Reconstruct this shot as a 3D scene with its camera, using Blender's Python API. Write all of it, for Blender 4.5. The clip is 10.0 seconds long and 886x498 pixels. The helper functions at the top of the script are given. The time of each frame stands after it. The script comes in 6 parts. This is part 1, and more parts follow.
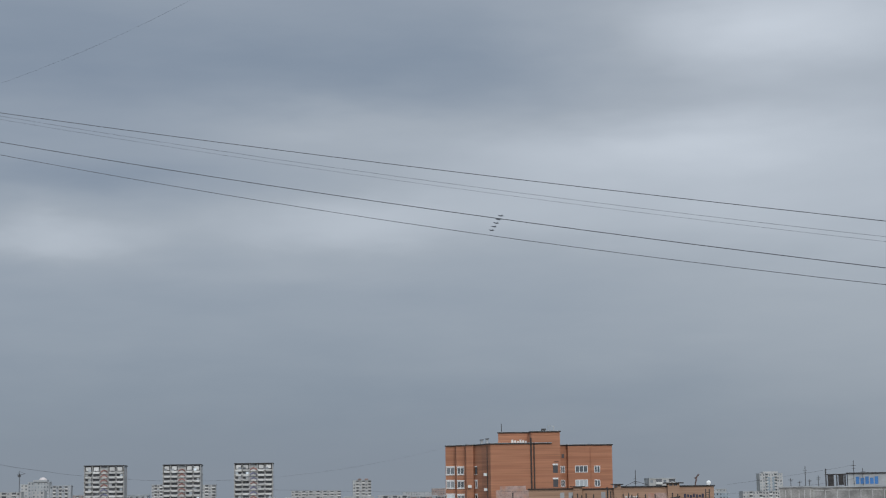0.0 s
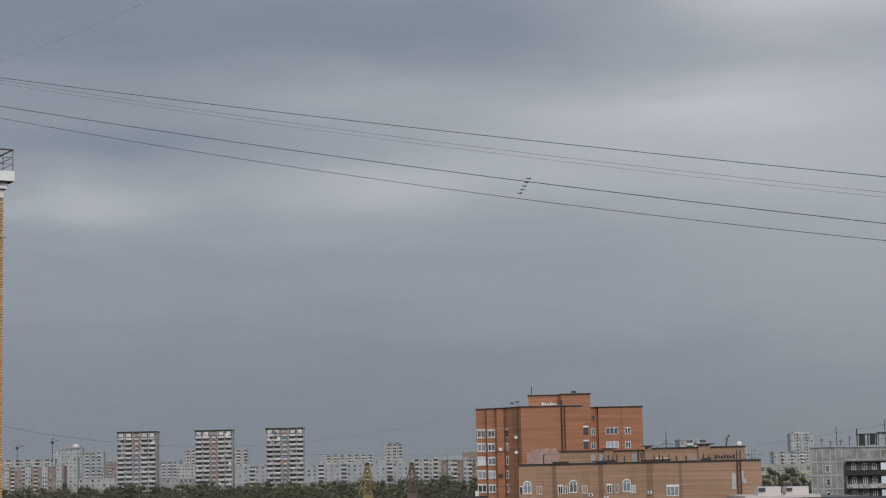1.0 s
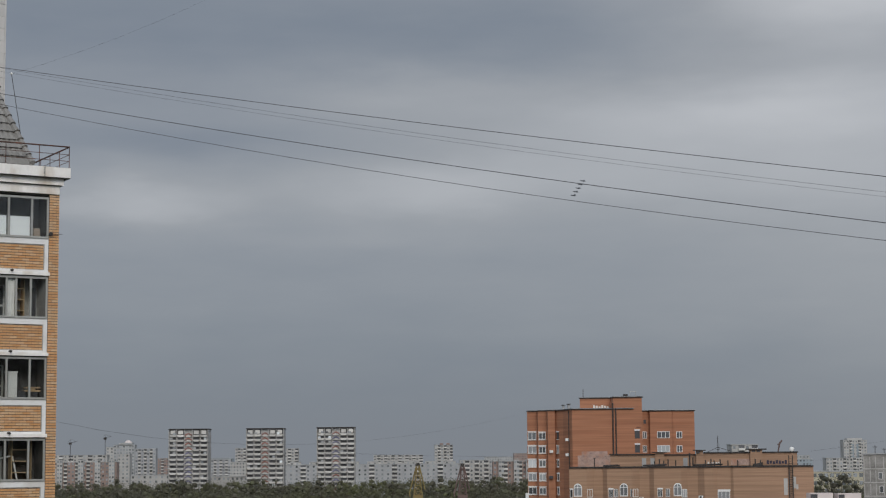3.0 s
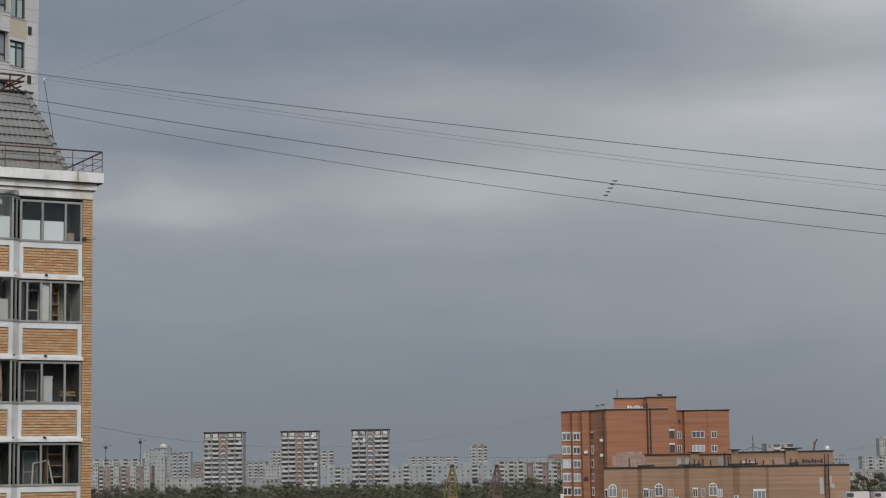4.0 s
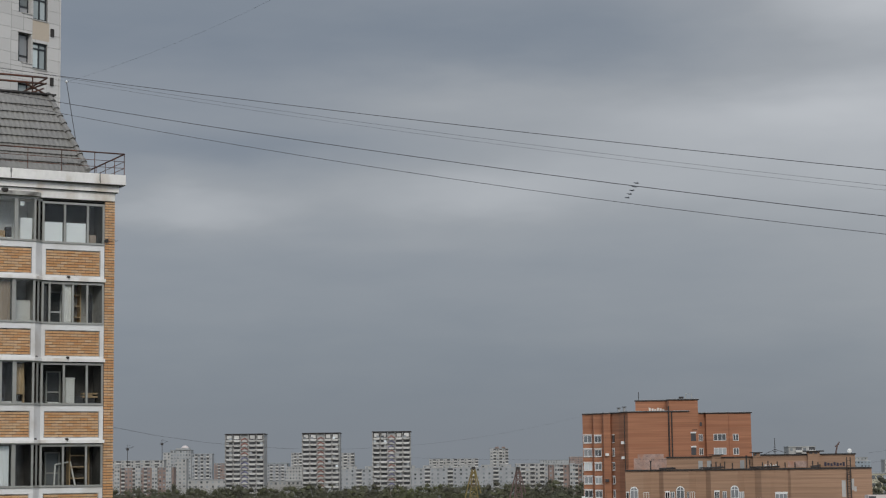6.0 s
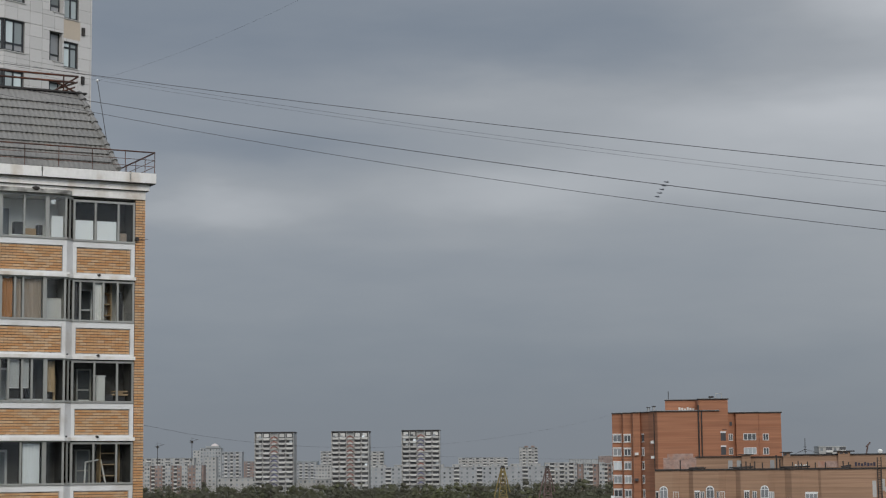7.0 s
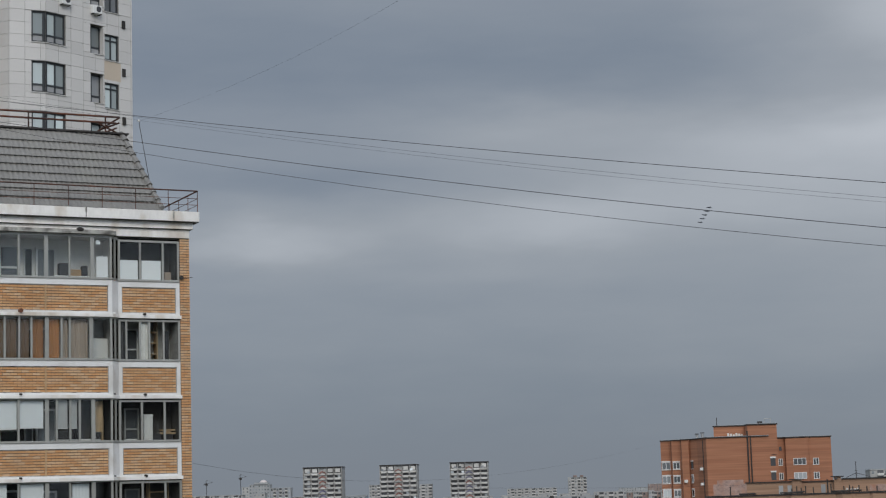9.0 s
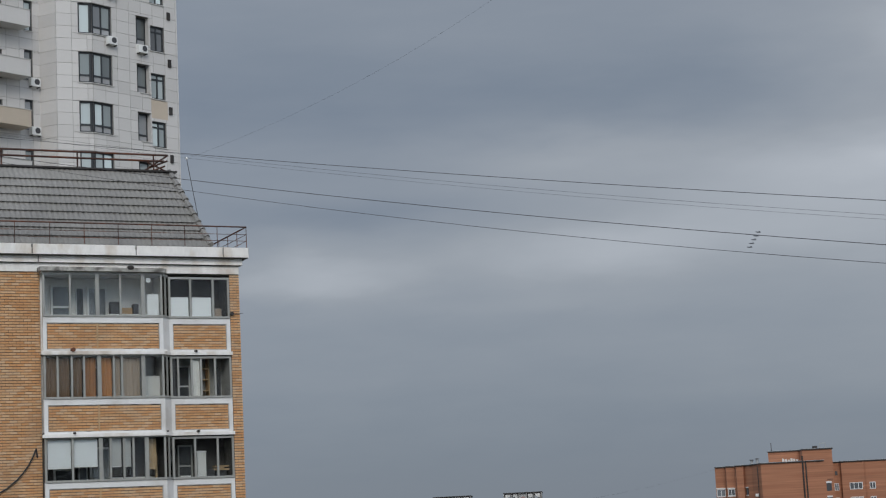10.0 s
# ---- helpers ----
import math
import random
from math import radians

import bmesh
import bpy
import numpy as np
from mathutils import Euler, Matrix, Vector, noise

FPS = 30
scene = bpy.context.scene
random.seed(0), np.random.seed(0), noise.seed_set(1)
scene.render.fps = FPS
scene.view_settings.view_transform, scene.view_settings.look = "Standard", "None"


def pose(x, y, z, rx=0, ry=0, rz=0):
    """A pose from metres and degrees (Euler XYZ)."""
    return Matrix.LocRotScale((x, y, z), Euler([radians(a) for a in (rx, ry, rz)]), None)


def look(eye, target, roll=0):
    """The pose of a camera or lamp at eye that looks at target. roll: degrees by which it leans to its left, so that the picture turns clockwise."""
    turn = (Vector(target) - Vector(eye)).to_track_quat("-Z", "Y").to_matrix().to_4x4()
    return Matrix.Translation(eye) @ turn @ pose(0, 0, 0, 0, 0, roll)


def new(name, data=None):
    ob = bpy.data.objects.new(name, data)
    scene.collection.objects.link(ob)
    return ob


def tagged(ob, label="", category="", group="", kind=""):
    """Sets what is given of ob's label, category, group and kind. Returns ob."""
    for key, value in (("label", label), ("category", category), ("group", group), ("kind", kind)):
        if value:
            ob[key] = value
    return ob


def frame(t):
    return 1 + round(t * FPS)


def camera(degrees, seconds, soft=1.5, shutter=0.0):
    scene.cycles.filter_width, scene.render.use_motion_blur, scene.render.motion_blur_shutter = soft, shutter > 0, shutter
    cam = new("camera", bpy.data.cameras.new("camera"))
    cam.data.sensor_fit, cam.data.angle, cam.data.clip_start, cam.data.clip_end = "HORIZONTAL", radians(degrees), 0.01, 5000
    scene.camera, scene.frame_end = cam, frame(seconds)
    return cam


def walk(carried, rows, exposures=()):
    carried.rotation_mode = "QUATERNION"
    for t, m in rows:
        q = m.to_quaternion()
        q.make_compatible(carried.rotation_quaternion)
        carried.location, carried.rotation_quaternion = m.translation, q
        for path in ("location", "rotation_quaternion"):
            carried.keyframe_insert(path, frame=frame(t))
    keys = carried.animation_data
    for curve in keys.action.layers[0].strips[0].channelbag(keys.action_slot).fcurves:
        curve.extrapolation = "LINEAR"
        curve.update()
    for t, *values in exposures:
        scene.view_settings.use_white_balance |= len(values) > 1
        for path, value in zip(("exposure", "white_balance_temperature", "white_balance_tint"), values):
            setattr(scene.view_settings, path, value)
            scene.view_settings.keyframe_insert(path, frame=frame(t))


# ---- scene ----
cam = camera(26.73, 10.0, soft=1.2)
EYE = 25.0
FLIGHT = (5.79, 8.63, -0.073, -0.11)
ROWS = [
    (0.0, -3.894, 7.639, 0.790), (0.5, -3.508, 7.067, 0.766), (1.0, -2.950, 6.541, 1.283),
    (1.5, -1.490, 6.213, 0.704), (2.0, -1.336, 6.260, 0.516), (2.5, -1.600, 6.548, 0.377),
    (4.0, -0.355, 6.654, 0.862), (4.5, 0.123, 6.881, 1.006), (5.0, 0.228, 6.751, 1.037),
    (5.5, 0.037, 6.742, 0.804), (7.0, 1.183, 6.702, 0.550), (7.5, 1.478, 6.845, 0.483),
    (8.0, 1.915, 7.004, 0.865), (8.5, 2.229, 7.256, 1.321), (9.0, 2.677, 7.701, 1.769),
    (9.5, 3.283, 7.946, 1.941), (10.0, 4.338, 8.720, 2.788),
]
# a camera held at one spot of a ninth-floor balcony, turning slowly to its left
walk(cam, [(t, pose(0, 0, EYE, 90 + pitch, roll, yaw)) for t, yaw, pitch, roll in ROWS],
     exposures=[(0.0, 0.22, 6000, 7), (0.5, 0.19, 6130, 8), (1.0, 0.04, 6280, 9), (2.5, 0.0, 6400, 9), (7.0, 0.0, 6350, 8), (10.0, 0.0, 6130, 8)])


# ---- world: an overcast sky, brighter behind the camera ----
SUN_ELEVATION, SUN_AZIMUTH = 34.0, 171.0


def overcast():
    world = bpy.data.worlds.new("overcast_sky")
    scene.world = world
    world.use_nodes = True
    nt = world.node_tree
    nt.nodes.clear()

    def math_node(op, a, b=None, clamp=False):
        n = nt.nodes.new("ShaderNodeMath")
        n.operation, n.use_clamp = op, clamp
        for i, s in enumerate((a, b)):
            if s is None:
                continue
            if isinstance(s, (int, float)):
                n.inputs[i].default_value = s
            else:
                nt.links.new(s, n.inputs[i])
        return n.outputs[0]

    co = nt.nodes.new("ShaderNodeTexCoord")
    sep = nt.nodes.new("ShaderNodeSeparateXYZ")
    nt.links.new(co.outputs["Generated"], sep.inputs[0])
    x, y, z = sep.outputs
    az = math_node("MULTIPLY", math_node("ARCTAN2", x, y), 57.2958)
    el = math_node("MULTIPLY", math_node("ARCSINE", z), 57.2958)

    def noise_at(scale_az, scale_el, detail, seed, rough=0.5):
        cmb = nt.nodes.new("ShaderNodeCombineXYZ")
        nt.links.new(math_node("MULTIPLY", az, scale_az), cmb.inputs[0])
        nt.links.new(math_node("MULTIPLY", el, scale_el), cmb.inputs[1])
        cmb.inputs[2].default_value = seed
        n = nt.nodes.new("ShaderNodeTexNoise")
        n.inputs["Scale"].default_value = 1.0
        n.inputs["Detail"].default_value = detail
        n.inputs["Roughness"].default_value = rough
        nt.links.new(cmb.outputs[0], n.inputs["Vector"])
        return math_node("SUBTRACT", n.outputs["Fac"], 0.5)

    waz = math_node("ADD", az, math_node("MULTIPLY", noise_at(0.25, 0.6, 3, 3.1), 3.5))
    wel = math_node("ADD", el, math_node("MULTIPLY", noise_at(0.22, 0.7, 4, 7.7), 1.5))

    def bank(a0, e0, sa, se, amount):
        """A soft cloud bank centred on an azimuth and an elevation, in degrees."""
        da = math_node("DIVIDE", math_node("SUBTRACT", waz, a0), sa)
        de = math_node("DIVIDE", math_node("SUBTRACT", wel, e0), se)
        r = math_node("ADD", math_node("MULTIPLY", da, da), math_node("MULTIPLY", de, de))
        return math_node("MULTIPLY", math_node("EXPONENT", math_node("MULTIPLY", r, -1.0)), amount)

    light = math_node("ADD", math_node("MULTIPLY", noise_at(0.12, 0.55, 6, 1.3, 0.58), 0.11),
                      math_node("MULTIPLY", noise_at(0.35, 1.3, 4, 9.2), 0.05))
    for b in CLOUD_BANKS:
        light = math_node("ADD", light, bank(*b))
    light = math_node("ADD", light, SKY_BASE)

    # grey cloud colour from its lightness, tinted blue where it is thin and dark
    ramp = nt.nodes.new("ShaderNodeValToRGB")
    for i, (p, c) in enumerate(SKY_RAMP):
        e = ramp.color_ramp.elements[i] if i < 2 else ramp.color_ramp.elements.new(p)
        e.position, e.color = p, (*c, 1)
    nt.links.new(light, ramp.inputs["Fac"])

    # the overcast brightens towards the veiled sun behind the camera, and towards the zenith
    back = math_node("MULTIPLY", math_node("SUBTRACT", 0.45, y), 1.0, True)
    high = math_node("MULTIPLY", math_node("SUBTRACT", z, 0.32), 1.3, True)
    gain = math_node("ADD", 1.0, math_node("ADD", math_node("MULTIPLY", back, SKY_BACK), math_node("MULTIPLY", high, SKY_HIGH)))
    # a dull, slightly warm veil of city haze low over the horizon
    low = math_node("MULTIPLY", math_node("EXPONENT", math_node("MULTIPLY", math_node("MAXIMUM", el, 0.0), -0.28)), 0.55, True)
    veil = nt.nodes.new("ShaderNodeMix")
    veil.data_type = "RGBA"
    nt.links.new(low, veil.inputs["Factor"])
    nt.links.new(ramp.outputs["Color"], veil.inputs["A"])
    veil.inputs["B"].default_value = (0.222, 0.230, 0.243, 1)
    cloud = nt.nodes.new("ShaderNodeBackground")
    nt.links.new(veil.outputs["Result"], cloud.inputs["Color"])
    nt.links.new(gain, cloud.inputs["Strength"])
    sky = nt.nodes.new("ShaderNodeTexSky")
    sky.sky_type, sky.sun_disc = "NISHITA", False
    sky.sun_elevation, sky.sun_rotation = radians(SUN_ELEVATION), radians(SUN_AZIMUTH)
    blue = nt.nodes.new("ShaderNodeBackground")
    nt.links.new(sky.outputs["Color"], blue.inputs["Color"])
    blue.inputs["Strength"].default_value = 0.05
    mix = nt.nodes.new("ShaderNodeMixShader")
    mix.inputs["Fac"].default_value = 0.94
    nt.links.new(blue.outputs[0], mix.inputs[1])
    nt.links.new(cloud.outputs[0], mix.inputs[2])
    out = nt.nodes.new("ShaderNodeOutputWorld")
    nt.links.new(mix.outputs[0], out.inputs["Surface"])


# azimuth, elevation, widths in degrees, and lightness
CLOUD_BANKS = [
    (2.0, 8.6, 14.0, 2.0, 0.04),     (-8.0, 8.0, 3.4, 0.65, 0.22), (-9.0, 8.3, 5.0, 1.2, 0.06), (0.8, 8.5, 4.0, 0.95, 0.19), (5.2, 8.7, 6.0, 1.3, 0.12),
    (12.5, 10.7, 5.5, 1.0, 0.22), (5.5, 10.7, 7.0, 1.3, 0.14), (13.0, 9.0, 7.0, 1.8, 0.14), (14.5, 14.2, 5.5, 1.7, 0.36),
    (-0.5, 11.4, 4.0, 0.7, 0.11), (-2.0, 13.3, 7.0, 1.2, -0.07), (5.0, 13.2, 4.0, 1.0, -0.06), (-11.0, 14.0, 5.0, 1.8, -0.08), (-7.0, 9.9, 3.5, 0.6, -0.09),
    (4.0, 1.0, 40.0, 3.0, -0.13), (-1.0, 6.9, 5.0, 0.5, 0.05), (19.0, 8.0, 9.0, 9.0, 0.18), (8.0, 5.2, 8.0, 1.4, 0.05), (-10.0, 5.6, 8.0, 1.5, 0.04),
]
SKY_BASE = 0.46
SKY_RAMP = [(0.0, (0.116, 0.155, 0.218)), (1.0, (0.57, 0.577, 0.60)), (0.35, (0.203, 0.233, 0.281)), (0.62, (0.343, 0.358, 0.385))]
SKY_BACK, SKY_HIGH = 1.6, 1.0
overcast()

sun_lamp = new("sun", bpy.data.lights.new("sun", "SUN"))
sun_lamp.data.energy, sun_lamp.data.angle, sun_lamp.data.color = 1.3, radians(24), (1.0, 0.91, 0.79)
_a = radians(SUN_AZIMUTH)
sun_lamp.matrix_world = look((90 * math.sin(_a), 90 * math.cos(_a), 90 * math.tan(radians(SUN_ELEVATION)) + 25), (0, 0, 25))


# ---- materials ----
def material(name, base, rough=0.8, metal=0.0, vary=0.15, scale=0.5, stretch=(1, 1, 1), bump=0.0, fine=12.0,
             stain=None, stain_amount=0.0, stain_scale=0.25, each=0.0, island=0.0, palette=None):
    """A procedural surface: base colour, coarse and fine variation, stains, bump; each/island: lightness varied piece by piece."""
    m = bpy.data.materials.new(name)
    m.use_nodes = True
    nt = m.node_tree
    bsdf = nt.nodes["Principled BSDF"]
    bsdf.inputs["Metallic"].default_value = metal
    co = nt.nodes.new("ShaderNodeTexCoord")
    mp = nt.nodes.new("ShaderNodeMapping")
    mp.inputs["Scale"].default_value = stretch
    nt.links.new(co.outputs["Object"], mp.inputs["Vector"])

    def noise_fac(sc, detail):
        n = nt.nodes.new("ShaderNodeTexNoise")
        n.inputs["Scale"].default_value, n.inputs["Detail"].default_value = sc, detail
        nt.links.new(mp.outputs[0], n.inputs["Vector"])
        return n.outputs["Fac"]

    def ranged(fac, lo, hi, a=0.3, b=0.7):
        n = nt.nodes.new("ShaderNodeMapRange")
        n.inputs["From Min"].default_value, n.inputs["From Max"].default_value = a, b
        n.inputs["To Min"].default_value, n.inputs["To Max"].default_value = lo, hi
        nt.links.new(fac, n.inputs["Value"])
        return n.outputs["Result"]

    def times(p, q):
        n = nt.nodes.new("ShaderNodeMath")
        n.operation = "MULTIPLY"
        nt.links.new(p, n.inputs[0])
        nt.links.new(q, n.inputs[1])
        return n.outputs[0]

    if palette:
        ramp = nt.nodes.new("ShaderNodeValToRGB")
        ramp.color_ramp.interpolation = "CONSTANT"
        for i, c in enumerate(palette):
            e = ramp.color_ramp.elements[i] if i < 2 else ramp.color_ramp.elements.new(i / len(palette))
            e.position, e.color = i / len(palette), (*c, 1)
        if each:
            src = nt.nodes.new("ShaderNodeObjectInfo").outputs["Random"]
        else:
            src = nt.nodes.new("ShaderNodeNewGeometry").outputs["Random Per Island"]
        nt.links.new(src, ramp.inputs["Fac"])
        colour = ramp.outputs["Color"]
    else:
        rgb = nt.nodes.new("ShaderNodeRGB")
        rgb.outputs[0].default_value = (*base, 1)
        colour = rgb.outputs[0]
    coarse = noise_fac(scale, 4)
    grain = noise_fac(fine, 3)
    factor = times(ranged(coarse, 1 - vary, 1 + vary), ranged(grain, 1 - vary * 0.6, 1 + vary * 0.6))
    if each and not palette:
        factor = times(factor, ranged(nt.nodes.new("ShaderNodeObjectInfo").outputs["Random"], 1 - each, 1 + each, 0, 1))
    if island and not palette:
        factor = times(factor, ranged(nt.nodes.new("ShaderNodeNewGeometry").outputs["Random Per Island"], 1 - island, 1 + island, 0, 1))
    vm = nt.nodes.new("ShaderNodeVectorMath")
    vm.operation = "SCALE"
    nt.links.new(colour, vm.inputs[0])
    nt.links.new(factor, vm.inputs["Scale"])
    colour = vm.outputs[0]
    if stain:
        mixer = nt.nodes.new("ShaderNodeMix")
        mixer.data_type = "RGBA"
        nt.links.new(ranged(noise_fac(stain_scale, 6), 0, stain_amount, 0.48, 0.68), mixer.inputs["Factor"])
        nt.links.new(colour, mixer.inputs["A"])
        mixer.inputs["B"].default_value = (*stain, 1)
        colour = mixer.outputs["Result"]
    nt.links.new(colour, bsdf.inputs["Base Color"])
    nt.links.new(ranged(grain, max(0.02, rough - 0.1), min(1, rough + 0.1)), bsdf.inputs["Roughness"])
    if bump:
        b = nt.nodes.new("ShaderNodeBump")
        b.inputs["Strength"].default_value, b.inputs["Distance"].default_value = bump, 0.02
        nt.links.new(grain, b.inputs["Height"])
        nt.links.new(b.outputs[0], bsdf.inputs["Normal"])
    return m


def glass_material(name, tint, reflect=0.12, through_it=True):
    """A window pane: clear with Fresnel gloss, or backed by a dark room far off."""
    m = bpy.data.materials.new(name)
    m.use_nodes = True
    nt = m.node_tree
    if not through_it:
        b = nt.nodes["Principled BSDF"]
        b.inputs["Base Color"].default_value = (*tint, 1)
        b.inputs["Roughness"].default_value = 0.08
        b.inputs["Specular IOR Level"].default_value = 0.7
        n = nt.nodes.new("ShaderNodeObjectInfo")
        r = nt.nodes.new("ShaderNodeMapRange")
        r.inputs["To Min"].default_value, r.inputs["To Max"].default_value = 0.3, 2.4
        nt.links.new(n.outputs["Random"], r.inputs["Value"])
        vm = nt.nodes.new("ShaderNodeVectorMath")
        vm.operation = "SCALE"
        vm.inputs[0].default_value = tint
        nt.links.new(r.outputs[0], vm.inputs["Scale"])
        nt.links.new(vm.outputs[0], b.inputs["Base Color"])
        return m
    nt.nodes.clear()
    tr = nt.nodes.new("ShaderNodeBsdfTransparent")
    tr.inputs["Color"].default_value = (*tint, 1)
    gl = nt.nodes.new("ShaderNodeBsdfGlossy")
    gl.inputs["Roughness"].default_value = 0.02
    fr = nt.nodes.new("ShaderNodeFresnel")
    fr.inputs["IOR"].default_value = 1.33
    mx = nt.nodes.new("ShaderNodeMath")
    mx.operation = "MULTIPLY_ADD"
    nt.links.new(fr.outputs[0], mx.inputs[0])
    mx.inputs[1].default_value, mx.inputs[2].default_value = 1.0, reflect
    mix = nt.nodes.new("ShaderNodeMixShader")
    nt.links.new(mx.outputs[0], mix.inputs[0])
    nt.links.new(tr.outputs[0], mix.inputs[1])
    nt.links.new(gl.outputs[0], mix.inputs[2])
    out = nt.nodes.new("ShaderNodeOutputMaterial")
    nt.links.new(mix.outputs[0], out.inputs["Surface"])
    return m


